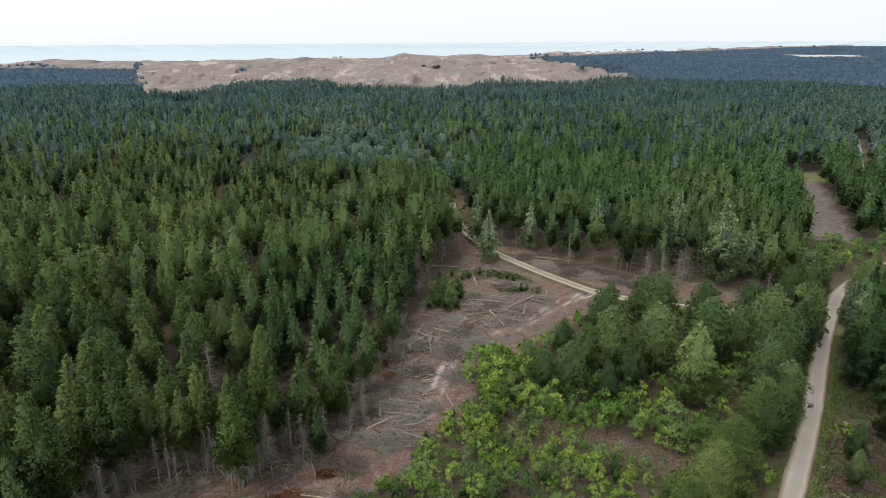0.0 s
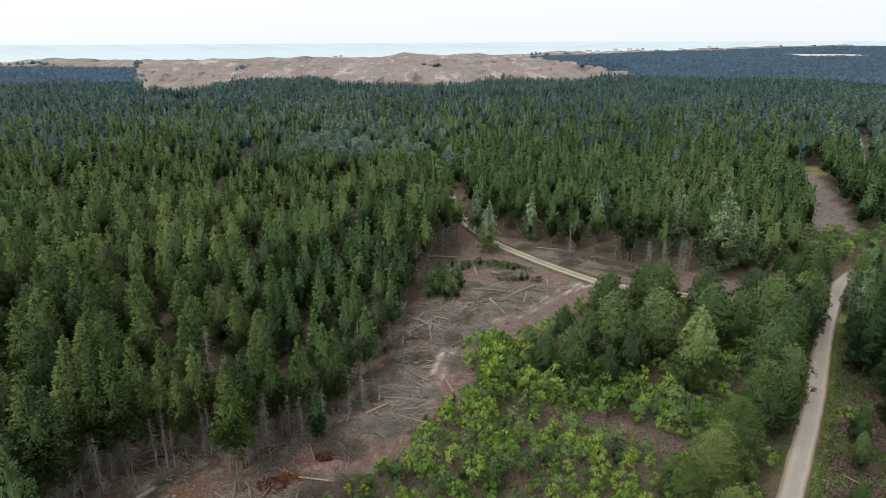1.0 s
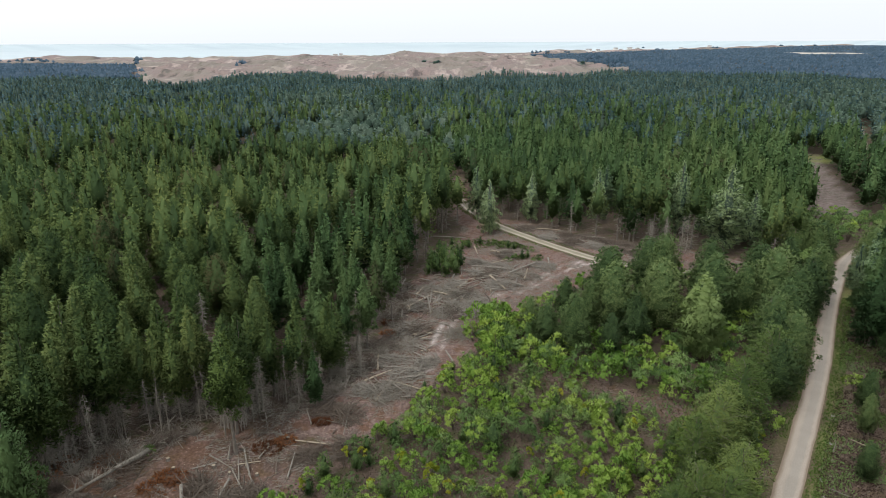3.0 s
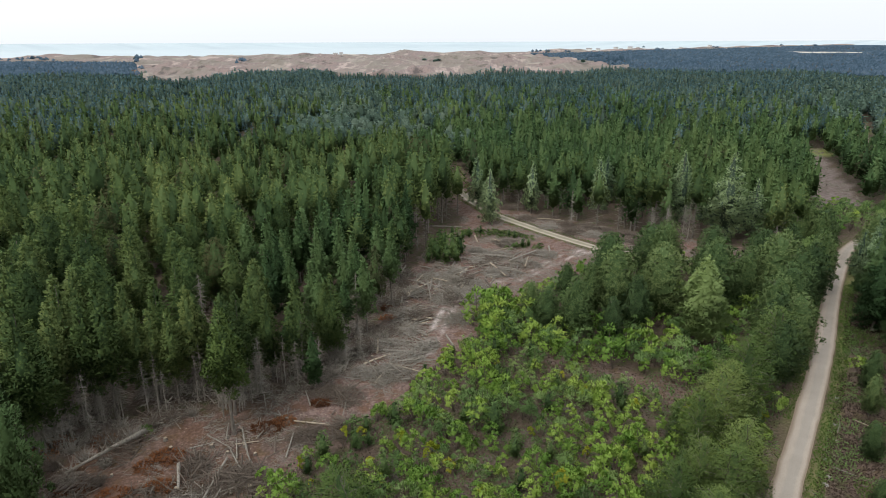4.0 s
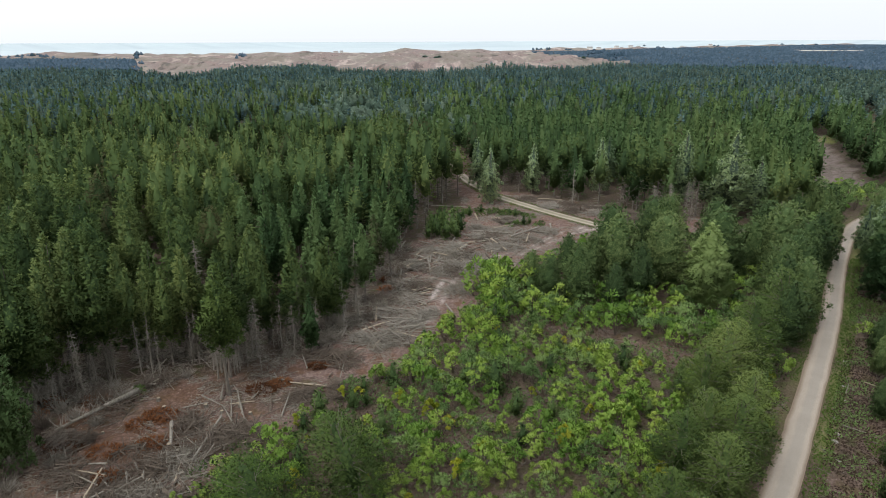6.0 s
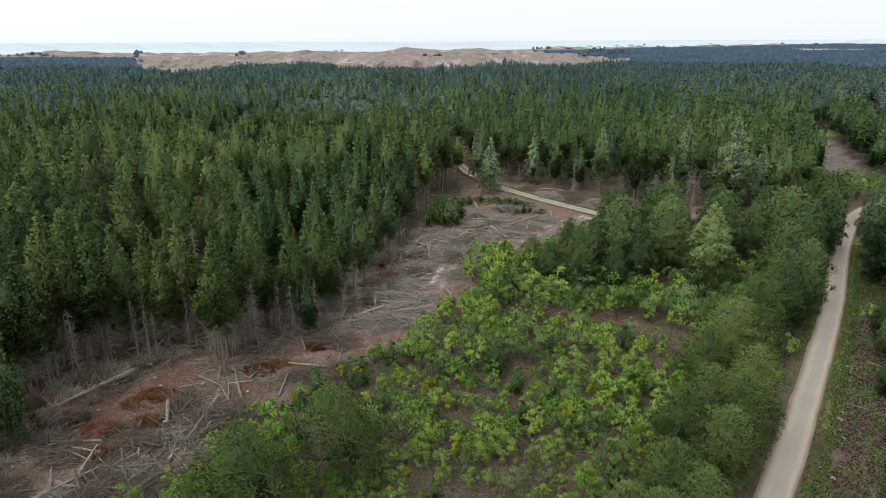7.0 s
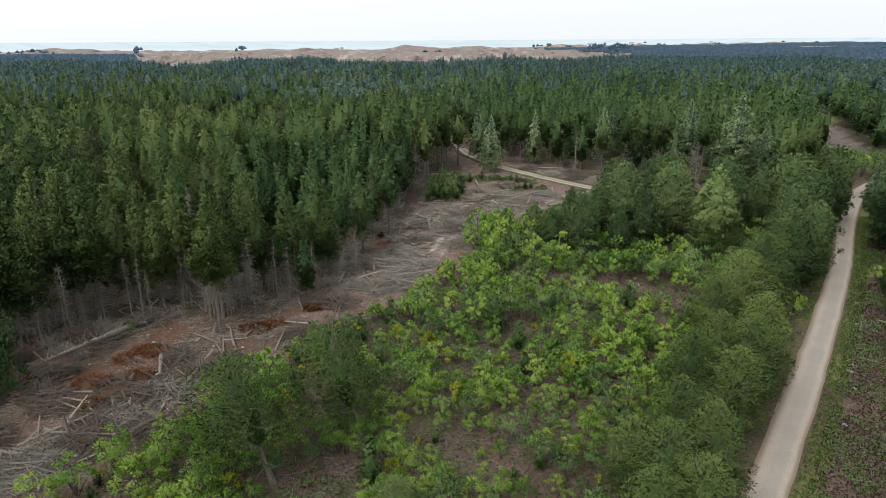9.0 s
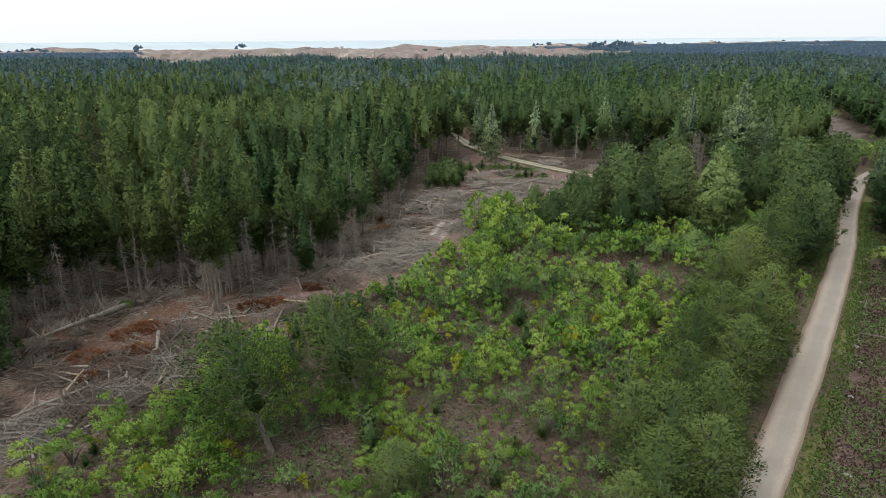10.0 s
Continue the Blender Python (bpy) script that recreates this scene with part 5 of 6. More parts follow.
# young pines left standing in the clearing
for k, (px, py, s) in enumerate([(0.4, 112.6, 1.0), (-1.8, 116, 0.95), (2.7, 122, 0.9), (1.5, 116.5, 1.1), (0, 119, 1.1), (3.2, 118, 0.9), (-0.8, 121.5, 1.0), (2.2, 113.8, 0.85), (-2.6, 119, 0.9), (1.7, 133, 0.55),
                                 (13.9, 130, 0.5), (16, 122.6, 0.55), (5.4, 131, 0.6), (8, 133.5, 0.5), (-1, 132, 0.5), (15, 129, 0.5), (17.2, 123, 0.5), (-1.2, 114.4, 0.9), (-3, 113.5, 0.7), (4, 130, 0.5)]):
    plant("pine_sapling", SAPLINGS[k % 2], px, py, rng.uniform(0, 6.28), s * (1.15 if s > 0.6 else 1.0), "bushy dark green young pine standing in the clearing", "pine sapling", "clearing saplings")


for k in range(46):
    gx, gy = [(14.7, 130.1), (9.5, 134.0), (16.3, 122.3), (4.5, 133.5), (12, 132)][k % 5]
    bush("low_gorse", GORSE[k % 2], gx + rng.normal(0, 2.4), gy + rng.normal(0, 0.9), rng.uniform(0.6, 1.1), rng.uniform(0, 6.28), "low dark green gorse spreading over the stripped soil", "clearing gorse")


# ---- felled wood ----
def log_between(a, b, r0, r1, mat=None, name="log", label="grey weathered pine log lying in the clearing"):
    a, b = np.array(a, float), np.array(b, float)
    mid = (a + b) / 2
    v, t = tube([a - mid, (a - mid) * 0.3 + (0, 0, r0 * 0.25), b - mid], [r0, (r0 + r1) / 2, r1], 8, cap=True)
    slots = np.zeros(len(t), int)
    slots[-16:] = 1
    ob = tagged(new(name, mesh_from("log", v, t, [mat or DEADWOOD, FRESHWOOD], slots, smooth=False)), label, "log", "felled logs")
    ob.location = mid + (0, 0, float(ground_z(mid[0], mid[1])))
    return ob


LOGS = [((6.6, 130.8), (7.0, 125.0), 0.2), ((9.9, 127.0), (11.6, 125.3), 0.24), ((5.4, 118.2), (13.0, 115.8), 0.16), ((12.5, 113.8), (18.4, 119.2), 0.2), ((8.7, 112.4), (10.9, 105.2), 0.19),
        ((15.0, 110.4), (16.2, 115.3), 0.16), ((-2.9, 102.5), (-2.2, 95.5), 0.18), ((21.3, 122.5), (20.8, 118.1), 0.2), ((-7.2, 110.9), (-7.8, 106.9), 0.13), ((9.5, 119.2), (13.0, 121.8), 0.15),
        ((-4.1, 102.5), (1.3, 99.8), 0.13), ((-31.4, 38.2), (-25.8, 38.1), 0.13), ((-31.4, 39.4), (-28.0, 42.9), 0.11), ((-27.5, 42.9), (-25.7, 45.1), 0.12), ((-29.3, 38.7), (-25.9, 37.6), 0.1),
        ((-26.5, 52.9), (-24.9, 48.9), 0.2), ((-22.0, 53.9), (-22.3, 46.8), 0.14), ((-21.1, 56.8), (-19.4, 53.0), 0.11), ((-25.5, 58.1), (-21.9, 55.1), 0.08), ((-9, 81), (-3, 80), 0.12),
        ((-8.4, 77.5), (-2.6, 76.4), 0.12), ((-7.5, 73.5), (-2.5, 71.2), 0.1), ((7.5, 108.2), (12.2, 108.6), 0.15), ((11.3, 109.5), (14.6, 106.2), 0.13), ((2.5, 107), (6.8, 110.5), 0.12),
        ((-6.2, 98), (-1.5, 104.5), 0.14), ((16.5, 118.5), (20, 115.8), 0.13), ((-6, 90), (-1, 92.5), 0.1), ((38.5, 52.5), (39.5, 50.8), 0.05), ((45.5, 60.5), (46.7, 58.6), 0.06), ((42.3, 58.4), (43.2, 59.5), 0.05),
        ((-33, 46), (-29, 43.8), 0.1), ((-30, 41), (-24.5, 40.2), 0.1), ((22, 144), (27, 141.5), 0.13), ((31, 138), (36, 135.5), 0.13), ((-3, 139), (5, 138), 0.16), ((-4, 127), (0, 125), 0.13)]
rng = np.random.default_rng(41)
for k, ((ax, ay), (bx, by), r0) in enumerate(LOGS):
    pale = (k % 4 == 1 or k in (0, 4)) and ay > 60
    log_between((ax, ay, r0 + rng.uniform(0.05, 0.3)), (bx, by, r0 * 0.8 + rng.uniform(0.1, 0.6)), r0, r0 * rng.uniform(0.55, 0.85), FRESHWOOD if pale else DEADWOOD,
                label="pale barkless log lying across the brash" if pale else "grey weathered pine log lying in the clearing")
for k in range(270):
    # scattered poles, most along the west side of the clearing
    u = rng.uniform(0, 1)
    cx = np.interp(u, [0, 0.25, 0.45, 0.7, 1], [-28, -22, -8, -3, 10]) + rng.normal(0, 3.0)
    cy = np.interp(u, [0, 0.25, 0.45, 0.7, 1], [38, 51, 75, 100, 115]) + rng.normal(0, 4.0)
    if not inside(CLEARING, cx, cy):
        continue
    az, ln = rng.uniform(0, 3.14), rng.uniform(0.8, 4.4)
    dx, dy = math.cos(az) * ln / 2, math.sin(az) * ln / 2
    r0 = rng.uniform(0.04, 0.12) if cy < 70 else rng.uniform(0.08, 0.19)
    log_between((cx - dx, cy - dy, r0 + rng.uniform(0, 0.15)), (cx + dx, cy + dy, r0 + rng.uniform(0, 0.45)), r0, r0 * 0.6, FRESHWOOD if rng.uniform() < 0.1 else (BROWNWOOD if rng.uniform() < 0.4 else DEADWOOD), "pole",
                "short thin cut pole lying among the brash")


def stump(x, y, r0, h):
    root = tagged(new("tree_stump"), "low sawn pine stump with a pale cut face", "stump", "stumps")
    root.location = (x, y, float(ground_z(x, y)))
    v, t = tube([(0, 0, -0.15), (0, 0, 0.06), (0, 0, h * 0.6), (0.01, 0, h)], [r0 * 1.5, r0 * 1.2, r0, r0 * 0.97], 9)
    part("bark", mesh_from("stump_bark", v, t, [BARK]), root)
    v, t = tube([(0.01, 0, h - 0.03), (0.01, 0, h + 0.006)], [r0 * 0.9, r0 * 0.9], 9, cap=True)
    part("cut_face", mesh_from("stump_face", v, t, [FRESHWOOD]), root, "pale sawn wood")


for px, py in [(-29.7, 57.3), (-20.9, 56.2), (-24.4, 56.2), (-28.5, 55.8), (-19.8, 50.3), (-18.5, 49.8), (-25.4, 49.5)]:
    stump(px, py, 0.2, 0.35)
for k in range(60):
    u = rng.uniform(0, 1)
    px = np.interp(u, [0, 0.3, 0.5, 0.75, 1], [-29, -21, -6, 0, 14]) + rng.normal(0, 4)
    py = np.interp(u, [0, 0.3, 0.5, 0.75, 1], [36, 53, 78, 102, 122]) + rng.normal(0, 4)
    if inside(CLEARING, px, py):
        stump(float(px), float(py), rng.uniform(0.1, 0.2), rng.uniform(0.12, 0.35))


def sticks(rng, n, place, length, radius, flat=0.25, align=None):
    """Loose branches: place(n) gives their middles."""
    p = place(n)
    az = rng.uniform(0, 6.283, n) if align is None else rng.normal(align, 0.55, n)
    ln = length * rng.uniform(0.4, 1.4, n)
    d = np.column_stack([np.cos(az), np.sin(az), rng.normal(0, flat, n)]) * ln[:, None] / 2
    bend = rng.normal(0, 0.09, (n, 3)) * ln[:, None]
    side = np.column_stack([-np.sin(az), np.cos(az), np.zeros(n)])
    up = np.array([0, 0, 1.0])
    rad = radius * np.exp(rng.normal(-0.1, 0.5, n))[:, None]
    rings = []
    for s, f in ((-1, 1.0), (1, 0.35)):
        c = p + d * s + bend * s
        rings += [c + rad * f * up, c + rad * f * (side * 0.87 - up * 0.5), c + rad * f * (-side * 0.87 - up * 0.5)]
    v = np.stack(rings, 1).reshape(-1, 3)
    base = []
    for i in (0,):
        for j in range(3):
            a, b = i + j, i + (j + 1) % 3
            base += [(a, b, b + 3), (a, b + 3, a + 3)]
    t = (np.array(base)[None] + (np.arange(n) * 6)[:, None, None]).reshape(-1, 3)
    return v, t


PILES = [(28.4, 133.5, 2.8, 1), (32.5, 131, 2.6, 0), (37, 128.6, 2.6, 1), (23.5, 138, 2.6, 0), (41, 126.8, 2.4, 1), (19.5, 145, 2.6, 1), (46, 124.5, 2.4, 0), (28, 138.5, 2.6, 1), (36, 134, 2.6, 1), (-23.2, 49.5, 3.2, 0), (-20.6, 50.5, 2.4, 1), (-27.9, 47.5, 3.0, 0), (-6.2, 71.2, 2.6, 0), (-5.5, 84.8, 2.8, 0), (-7.6, 79.2, 3.0, 0), (2.4, 88.5, 2.6, 0), (4.9, 95.7, 2.4, 0), (10.6, 108.3, 3.6, 0), (15.3, 112.5, 3.2, 0),
         (10.5, 118, 3.2, 0), (-2.7, 105.5, 3.0, 0), (1.4, 103.5, 3.0, 0), (-4.8, 99, 2.6, 0), (-2.6, 78.5, 2.2, 0), (24.4, 145.5, 3.2, 1), (32.5, 137.4, 3.0, 1), (16.5, 156.4, 3.0, 1), (-5.0, 75.5, 2.6, 0), (5.5, 101.4, 2.8, 0),
         (20.0, 118, 2.6, 0), (-28.9, 38.1, 3.4, 0), (-26, 39.5, 2.8, 0), (-30.5, 35.5, 3.0, 0), (-26.6, 43, 2.8, 0), (-32.7, 45.6, 2.8, 1), (-36.0, 50.0, 2.8, 1), (-33.6, 55.5, 3.0, 1), (-11.5, 65.8, 2.4, 1), (40, 132.5, 2.8, 1),
         (-14.5, 66.5, 2.2, 1), (-37.5, 41.5, 3.0, 1), (-34, 39.5, 2.8, 1), (-39.5, 44.5, 2.8, 1), (-33.5, 35.5, 2.8, 1), (6.5, 114, 2.6, 0), (13, 125, 2.6, 1), (-9.3, 84, 2.2, 1), (-0.5, 96, 2.2, 0), (-37.0, 58, 2.6, 1), (-39, 46.5, 2.6, 1), (46, 130, 2.6, 1)]
rng = np.random.default_rng(61)
for k in range(30):
    u = rng.uniform(0, 1)
    px = np.interp(u, [0, 0.2, 0.4, 0.65, 1], [-29, -23, -7, -2, 13]) + rng.normal(0, 3.5)
    py = np.interp(u, [0, 0.2, 0.4, 0.65, 1], [38, 50, 76, 100, 118]) + rng.normal(0, 4.5)
    if inside(CLEARING, px, py) and from_line([(31, 121), (20, 110), (9, 97), (2, 88), (-4, 80)], px, py)[0] > 2.2 and from_line(TRACK, px, py)[0] > 3:
        PILES.append((float(px), float(py), rng.uniform(1.6, 3.0), int(rng.uniform() < 0.35)))
for k, (px, py, rad, brown) in enumerate(PILES):
    brown = brown or (py < 62 and k % 2)
    r = np.random.default_rng(600 + k)

    def heap(n):
        q = np.sqrt(r.uniform(0, 1, n)) * rad
        a = r.uniform(0, 6.283, n)
        return np.column_stack([q * np.cos(a), q * np.sin(a) * 0.75, r.uniform(0.03, 1, n) * 1.0 * (1 - (q / rad) ** 1.5) + 0.05])
    v1, t1 = sticks(r, 300, heap, 1.5, 0.026, 0.34)
    v2, t2 = sticks(r, 40, heap, 2.7, 0.07, 0.24, r.uniform(0, 3.14) if k % 2 else None)
    v, t = merge([(v1, t1), (v2, t2)])
    ob = tagged(new("brush_pile", mesh_from("brush_pile", v, t, [BROWNWOOD if brown else DEADWOOD])), "tangled heap of brown cut branches" if brown else "tangled heap of grey cut branches on bare soil", "brush pile", kind="stuff")
    ob.location = (px, py, float(ground_z(px, py)))
    ob.rotation_euler = (0, 0, r.uniform(0, 6.28))

for k, (px, py, rad) in enumerate([(-29.0, 52.9, 1.9), (-28.3, 54.6, 1.6), (-27.0, 49.8, 1.5), (-19.5, 59.3, 1.7), (-41.4, 54.4, 1.8), (-35.2, 49.1, 1.8), (-40.8, 56.8, 1.5), (-30.8, 48.7, 1.6), (-28.8, 45.2, 1.4), (-36.2, 57.0, 1.5),
                                   (-8.6, 88.5, 1.2), (-14.5, 64.2, 1.0), (-9.0, 92.0, 1.0), (-17.8, 60.6, 1.2)]):
    r = np.random.default_rng(650 + k)
    q, a = np.sqrt(r.uniform(0, 1, 130)) * rad, r.uniform(0, 6.283, 130)
    c = np.column_stack([q * np.cos(a), q * np.sin(a) * 0.7, r.uniform(0, 1, 130) * 0.55 * (1 - (q / rad) ** 2) + 0.05])
    v, t = sprays(r, c, np.column_stack([np.cos(a), np.sin(a), np.full(130, 0.5)]), 0.5, 0.12, 3, 0.6)
    ob = tagged(new("dead_bough", mesh_from("dead_bough", v, t, [RUST])), "heap of rust-brown dead pine boughs on the soil", "dead boughs", "dead boughs")
    ob.location = (px, py, float(ground_z(px, py)))


def fallen_tree():
    """The pale trunk lying at the forest's edge, with its dead limbs still on it."""
    r = np.random.default_rng(700)
    a, b = np.array([-37.0, 51.4, 0.5]), np.array([-31.7, 57.9, 1.1])
    root = tagged(new("fallen_tree"), "fallen dead pine with a pale barkless trunk and dry limbs", "fallen tree")
    root.location = (*a[:2], 0)
    a0 = np.array([0, 0, a[2]])
    b0 = b - (*a[:2], 0)
    v, t = tube([a0, a0 * 0.5 + b0 * 0.5 + (0, 0, 0.05), b0], [0.12, 0.2, 0.29], 9, cap=True)
    part("trunk", mesh_from("fallen_trunk", v, t, [DEADWOOD], smooth=True), root)
    for _ in range(46):
        s = r.uniform(0.05, 0.85)
        o = a0 + (b0 - a0) * s
        az, ln = r.uniform(0, 6.28), r.uniform(0.8, 2.3)
        d = np.array([math.cos(az) * 0.6, math.sin(az) * 0.6, r.uniform(0.1, 1.0)])
        v, t = tube([o, o + d * ln * 0.5, o + d * ln + r.normal(0, 0.2, 3)], [0.035, 0.025, 0.007], 4)
        part("limb", mesh_from("fallen_limb", v, t, [DEADWOOD]), root)

    w, u, n, _ = clumped(r, b0 + r.normal(0, 0.45, (9, 3)), np.full(9, 0.35), unit(r.normal(0, 1, (9, 3)) + (0, 0, 1)), 26, 0.22, 0.1, 0)
    part("needles", mesh_from("fallen_needles", w, u, [YOUNG], smooth=True, normals=n), root, "last green needles at the butt")


fallen_tree()

# ---- litter, heath and verge, uncountable ----
rng = np.random.default_rng(51)


def in_poly(poly, keep=None):
    px, py = np.array(poly)[:, 0], np.array(poly)[:, 1]

    def place(n):
        out = np.zeros((0, 2))
        while len(out) < n:
            x = rng.uniform(px.min(), px.max(), n)
            y = rng.uniform(py.min(), py.max(), n)
            ok = inside(poly, x, y)
            if keep is not None:
                ok &= keep(x, y)
            out = np.vstack([out, np.column_stack([x, y])[ok]])
        out = out[:n]
        return np.column_stack([out, ground_z(out[:, 0], out[:, 1]) + 0.04])
    return place


def off_roads(x, y):
    return (from_line(ROAD, x, y)[0] > 1.9) & (from_line(TRACK, x, y)[0] > 1.7) & (y < 150) & (y > 20)


v, t = sticks(rng, 26000, in_poly(CLEARING, lambda x, y: off_roads(x, y) & (value_noise(x, y, 4, 81) + 0.5 * value_noise(x, y, 1.3, 80) > 0.62)), 1.15, 0.021, 0.1)
tagged(new("branch_litter", mesh_from("branch_litter", v, t, [DEADWOOD])), "thin grey branches strewn over stripped soil", "branch litter", kind="stuff")
c = in_poly(CLEARING, lambda x, y: off_roads(x, y) & (value_noise(x, y, 6, 82) > 0.4))(2600)
v, t = sprays(rng, c, rng.normal(0, 1, c.shape) * (1, 1, 0.15), 0.22, 0.12, 1, 0.2)
tagged(new("wood_chips", mesh_from("wood_chips", v, t, [FRESHWOOD])), "pale wood chips and bark scraps on the soil", "wood chips", kind="stuff")
HEATH_EAST = [(24, 26), (34, 33), (52, 56), (66, 80), (74, 100), (69, 102), (56, 83), (42, 62), (34, 50), (25.5, 38), (17.5, 27)]
v, t = sticks(rng, 8000, in_poly(SCRUB, lambda x, y: off_roads(x, y) & (value_noise(x, y, 2.5, 87) > 0.35)), 0.8, 0.016, 0.16)
tagged(new("heath_twigs", mesh_from("heath_twigs", v, t, [DEADWOOD])), "dry grey twigs scattered over the heath", "twigs", kind="stuff")
c = np.vstack([in_poly(SCRUB, lambda x, y: off_roads(x, y) & (value_noise(x, y, 3, 83) > 0.25))(16000), in_poly(HEATH_EAST, lambda x, y: off_roads(x, y) & (value_noise(x, y, 3, 84) > 0.2))(20000)])
v, t = sprays(rng, c, rng.normal(0, 0.5, c.shape) + (0, 0, 0.6), 0.19, 0.09, 3, 0.7)
tagged(new("heather", mesh_from("heather", v, t, [HEATHER])), "low dark brown heather and dry bracken", "heather", kind="stuff")
c = in_poly(HEATH_EAST, lambda x, y: (np.abs(from_line(ROAD, x, y)[0] - 1.95) < 0.8) & (value_noise(x, y, 5, 85) > 0.2) | (value_noise(x, y, 4, 86) > 0.8))(7000)
c2 = in_poly([(40, 60), (73, 109), (69, 110), (37, 62)], lambda x, y: np.abs(from_line(ROAD, x, y)[0] - 2.1) < 0.5)(1600)
c3 = in_poly([(2, 175), (14, 150), (34, 123), (50, 116), (50, 112), (30, 118), (10, 146), (-1, 175)], lambda x, y: np.abs(from_line(TRACK, x, y)[0] - 2.0) < 0.6)(2200)
c2 = np.vstack([c2, c3])
v, t = sprays(rng, np.vstack([c, c2]), rng.normal(0, 0.4, (len(c) + len(c2), 3)) + (0, 0, 1), 0.28, 0.08, 3, 0.5)
tagged(new("verge_grass", mesh_from("verge_grass", v, t, [GRASS])), "fresh green grass along the road's verge", "grass", kind="stuff")
v, t = sticks(rng, 500, in_poly(HEATH_EAST, off_roads), 1.4, 0.022, 0.12)
tagged(new("heath_twigs", mesh_from("heath_twigs", v, t, [DEADWOOD])), "dry grey branches on the heath beside the road", "twigs", kind="stuff")

v, t = sticks(rng, 700, in_poly(FIELD, lambda x, y: value_noise(x, y, 7, 88) > 0.3), 2.4, 0.07, 0.05)
tagged(new("field_brash", mesh_from("field_brash", v, t, [DEADWOOD])), "grey branches strewn over the bare felled field", "branch litter", kind="stuff")
EDGE_BAND = [(-62, 30), (-47, 37.5), (-39, 51), (-34.5, 58), (-27, 60.5), (-22.5, 58.5), (-19, 64), (-14.5, 68.5), (-9.5, 77), (-6.5, 87), (-6, 110), (-10, 110), (-13, 90), (-18, 78), (-27, 70), (-37, 70), (-46, 60), (-58, 46)]
v, t = sticks(rng, 7000, in_poly(EDGE_BAND, lambda x, y: value_noise(x, y, 3.5, 89) > 0.3), 1.7, 0.022, 0.5)
v[:, 2] = np.maximum(v[:, 2] + 0.25, 0.0)
tagged(new("edge_brushwood", mesh_from("edge_brushwood", v, t, [BROWNWOOD])), "tangled dead brown brushwood under the forest edge", "brushwood", kind="stuff")
v, t = sticks(rng, 2400, in_poly(EDGE_BAND, lambda x, y: value_noise(x, y, 3.5, 89) > 0.45), 2.2, 0.032, 0.4)
v[:, 2] = np.maximum(v[:, 2] + 0.3, 0.0)
tagged(new("edge_brushwood", mesh_from("edge_brushwood", v, t, [DEADWOOD])), "tangled dead grey limbs under the forest edge", "brushwood", kind="stuff")
c = in_poly(SCRUB, lambda x, y: off_roads(x, y) & (value_noise(x, y, 2.2, 93) > 0.45))(9000)
v, t = sprays(rng, c + rng.uniform(0, 0.4, (len(c), 1)) * (0, 0, 1), rng.normal(0, 0.6, c.shape) + (0, 0, 0.7), 0.26, 0.13, 3, 0.8)
tagged(new("low_undergrowth", mesh_from("low_undergrowth", v, t, [DULL])), "low green bilberry and seedlings over the heath", "undergrowth", kind="stuff")
c = in_poly(HEATH_EAST, lambda x, y: off_roads(x, y) & (value_noise(x, y, 2.6, 94) > 0.45))(9000)
v, t = sprays(rng, c, rng.normal(0, 0.6, c.shape) + (0, 0, 0.7), 0.22, 0.11, 3, 0.8)
tagged(new("low_undergrowth", mesh_from("low_undergrowth", v, t, [DULL])), "low dull green heath growth beside the road", "undergrowth", kind="stuff")
STONE, sn, sl_, sb = material("pale_stone", 0.9)
sco = sn.new("ShaderNodeTexCoord").outputs["Object"]
sl_.new(ramp_node(sn, sl_, noise_node(sn, sl_, sco, 4, 5), [(0.35, (0.11, 0.1, 0.085)), (0.65, (0.34, 0.31, 0.28))]), sb.inputs["Base Color"])
for k, (px, py, s) in enumerate([(36.3, 50.0, 0.8), (34.9, 47.4, 0.5), (43.1, 60.0, 0.6), (37.2, 51.2, 0.5), (38.5, 54, 0.6), (46.5, 65.5, 0.6), (25.2, 32.8, 0.5), (31, 42, 0.5), (41.5, 57.2, 0.5), (-20.9, 35.4, 0.7), (-21.8, 33.6, 0.4)]):
    r = np.random.default_rng(720 + k)
    bm = bmesh.new()
    bmesh.ops.create_icosphere(bm, subdivisions=2, radius=s * 0.6)
    for q in bm.verts:
        q.co = Vector((q.co.x * 1.2, q.co.y * 0.8, q.co.z * 0.22)) * 0.7 * (0.75 + 0.9 * noise.noise(q.co * 1.7 + Vector((k, 0, 0))) + 0.25)
    me = bpy.data.meshes.new("stone")
    bm.to_mesh(me)
    bm.free()
    me.materials.append(STONE)
    ob = tagged(new("stone", me), "flat pale weathered stone half sunk in the heath", "stone", "stones")
    ob.location = (px, py, float(ground_z(px, py)) + s * 0.08)
    ob.rotation_euler = (0, 0, r.uniform(0, 6.28))

for k, (px, py, H) in enumerate([(31.5, 36.5, 4.5), (35.5, 41.5, 4), (43, 54, 4.5), (47.6, 61.5, 5.5), (30, 32, 4), (50.5, 66, 6), (39, 46.5, 3.5)]):
    lone("soft_pine", SOFTS[k % 4], 11.0, px, py, H, "thin young grey-green pine on the heath beside the road", "roadside pines", rng, 0.8)

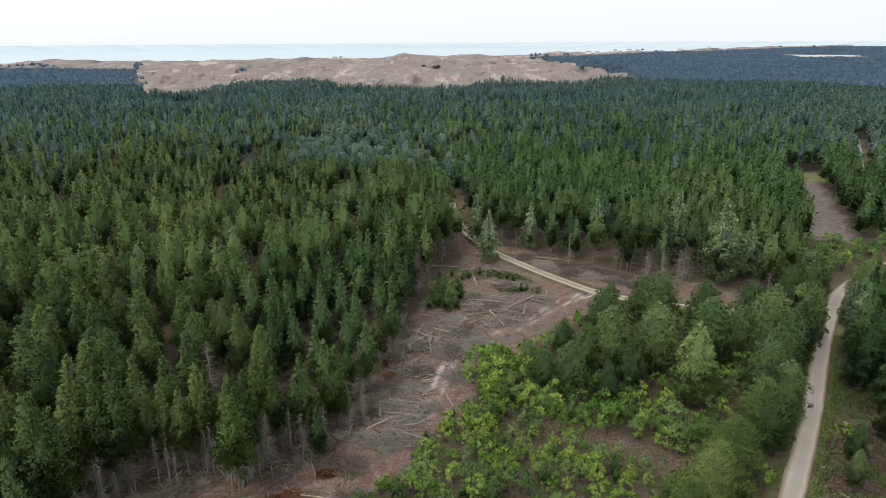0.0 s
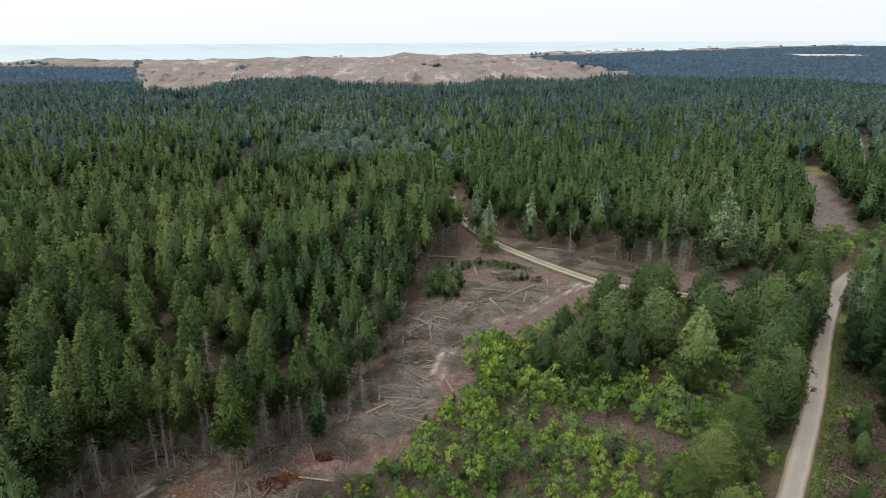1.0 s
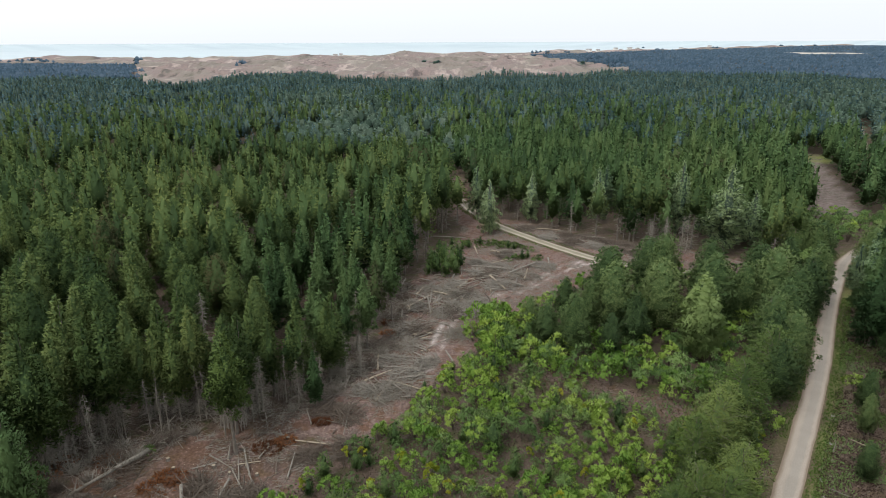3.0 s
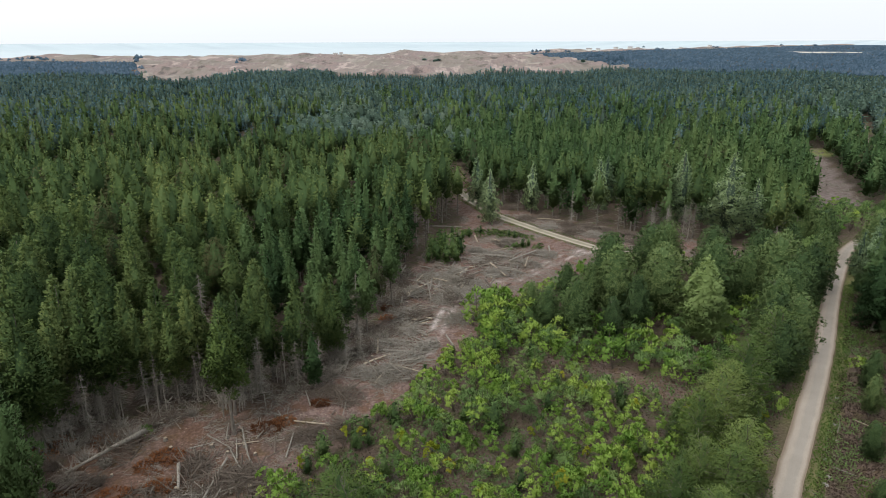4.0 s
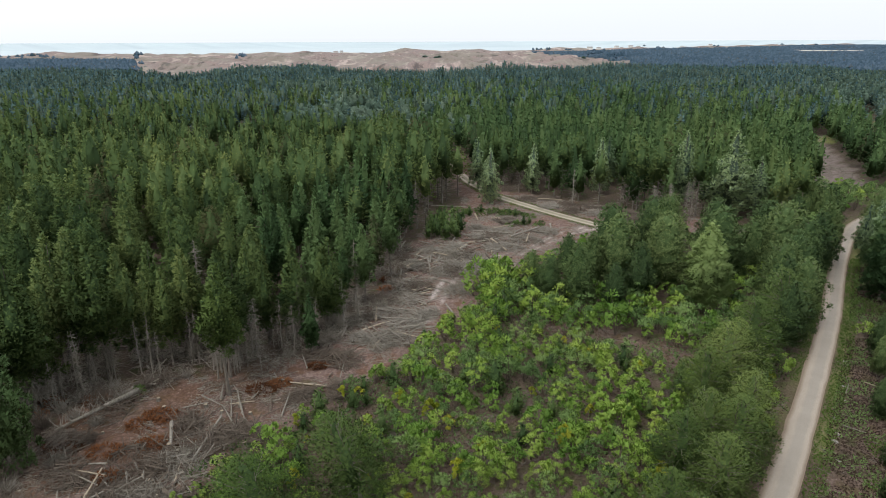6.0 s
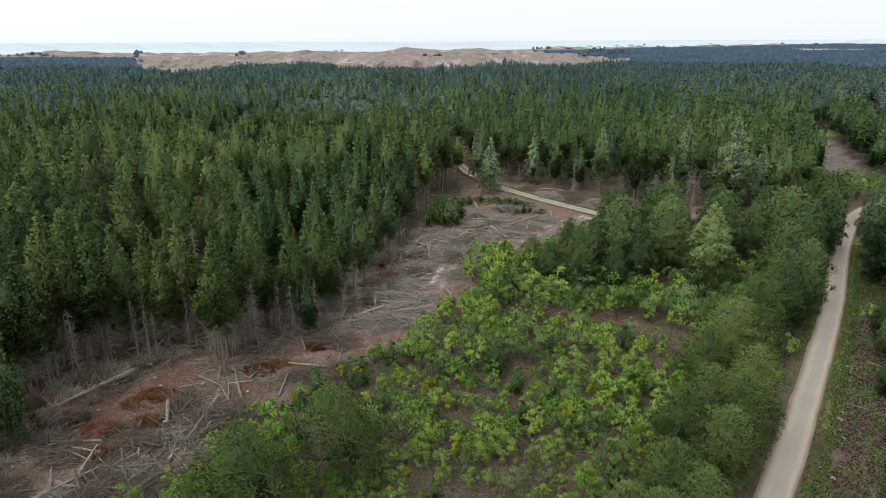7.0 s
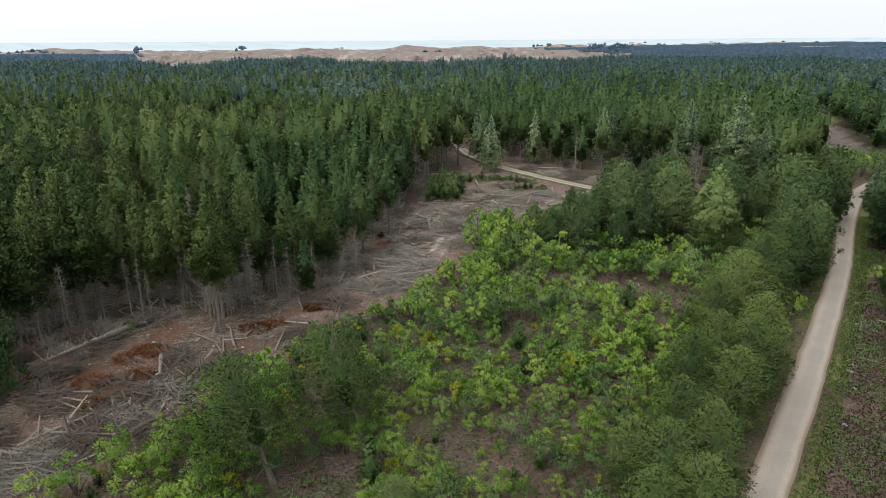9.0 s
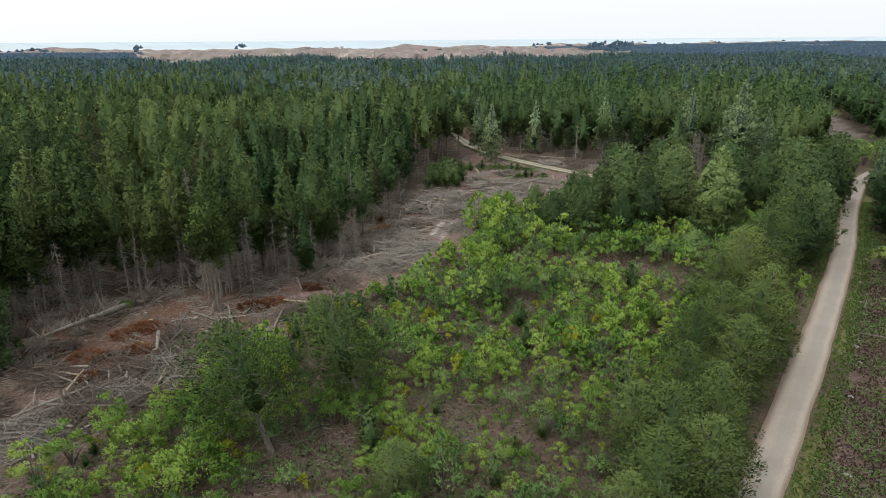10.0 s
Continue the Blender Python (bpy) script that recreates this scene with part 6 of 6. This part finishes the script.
# ---- far things: trees at the dune edge and white houses on the dunes ----
pts = [(172, 915), (177, 922), (184, 914), (192, 918), (196, 930), (168, 935), (180, 926), (188, 923), (-30, 1010), (-12, 1000), (-8, 1006), (12, 1030)]
x, y = np.array([p[0] for p in pts], float), np.array([p[1] for p in pts], float)
x = np.append(x, np.interp(np.linspace(0, 1, 60), [0, 0.35, 0.5, 1], [-208, -160, -130, -104]) + rng.normal(0, 5, 60))
y = np.append(y, np.interp(np.linspace(0, 1, 60), [0, 0.5, 1], [592, 606, 604]) + rng.normal(0, 5, 60))
high = np.append(rng.uniform(0.35, 0.6, len(pts)), rng.uniform(0.95, 1.35, 60))
stand("dune_edge_trees", "dark ragged pines standing before the dunes", FAR_ROUND, x, y, rng.uniform(1.5, 2.2, x.size), high, ground_z(x, y), [FARWOOD, OLD_BLUE_SHADED, BARK], rng)

WALLPAINT, _, _, wb_ = material("white_painted_wall", 0.8)
wb_.inputs["Base Color"].default_value = (0.8, 0.79, 0.76, 1)
ROOFING, _, _, rb_ = material("grey_roofing", 0.8)
rb_.inputs["Base Color"].default_value = (0.3, 0.29, 0.28, 1)


def house(x, y, w, d, h, turn):
    root = tagged(new("house"), "small white gabled house among distant dunes", "house", "dune houses")
    root.location, root.rotation_euler = (x, y, float(ground_z(x, y)) + 1.0), (0, 0, turn)
    bm = bmesh.new()
    a = [(-w / 2, -d / 2), (w / 2, -d / 2), (w / 2, d / 2), (-w / 2, d / 2)]
    lo = [bm.verts.new((p, q, -3)) for p, q in a]
    hi = [bm.verts.new((p, q, h)) for p, q in a]
    g0, g1 = bm.verts.new((-w / 2, 0, h + d * 0.35)), bm.verts.new((w / 2, 0, h + d * 0.35))
    bm.faces.new((lo[0], lo[1], hi[1], hi[0]))
    bm.faces.new((lo[2], lo[3], hi[3], hi[2]))
    bm.faces.new((lo[1], lo[2], hi[2], g1, hi[1]))
    bm.faces.new((lo[3], lo[0], hi[0], g0, hi[3]))
    me = bpy.data.meshes.new("house_wall")
    bm.to_mesh(me)
    bm.free()
    me.materials.append(WALLPAINT)
    part("wall", me, root)
    rise = d * 0.35
    v = np.array([(sx * (w / 2 + 0.4), sy * (d / 2 + 0.4), h - 0.25 + zz) for zz in (0.08, 0.3) for sy in (-1, 1) for sx in (-1, 1)] + [(sx * (w / 2 + 0.4), 0, h + rise + zz) for zz in (0.08, 0.3) for sx in (-1, 1)], float)
    t = np.array([(4, 5, 11), (4, 11, 10), (7, 6, 10), (7, 10, 11), (0, 9, 1), (0, 8, 9), (3, 8, 2), (3, 9, 8), (0, 1, 5), (0, 5, 4), (3, 2, 6), (3, 6, 7), (1, 9, 11), (1, 11, 5), (9, 3, 7), (9, 7, 11), (8, 0, 4), (8, 4, 10), (2, 8, 10), (2, 10, 6)])
    part("roof", mesh_from("house_roof", v, t, [ROOFING]), root)
    for sx in (-0.25, 0.25):
        v, t = tube([(sx * w, -d / 2 - 0.05, 0.9), (sx * w, -d / 2 - 0.05, 2.2)], [0.7, 0.7], 4, cap=True)
        part("window", mesh_from("house_window", v, t, [ROOFING]), root)


for px, py, w in [(-262, 1600, 14), (-250, 1612, 10), (-68, 1800, 12), (435, 1985, 22), (470, 2020, 16), (560, 2160, 18), (585, 2190, 14), (620, 2210, 20), (660, 2260, 15), (930, 2600, 20), (1100, 2750, 22), (1035, 1700, 14)]:
    house(px, py, w * 0.75, 7, 3.2, rng.uniform(-0.4, 0.4))
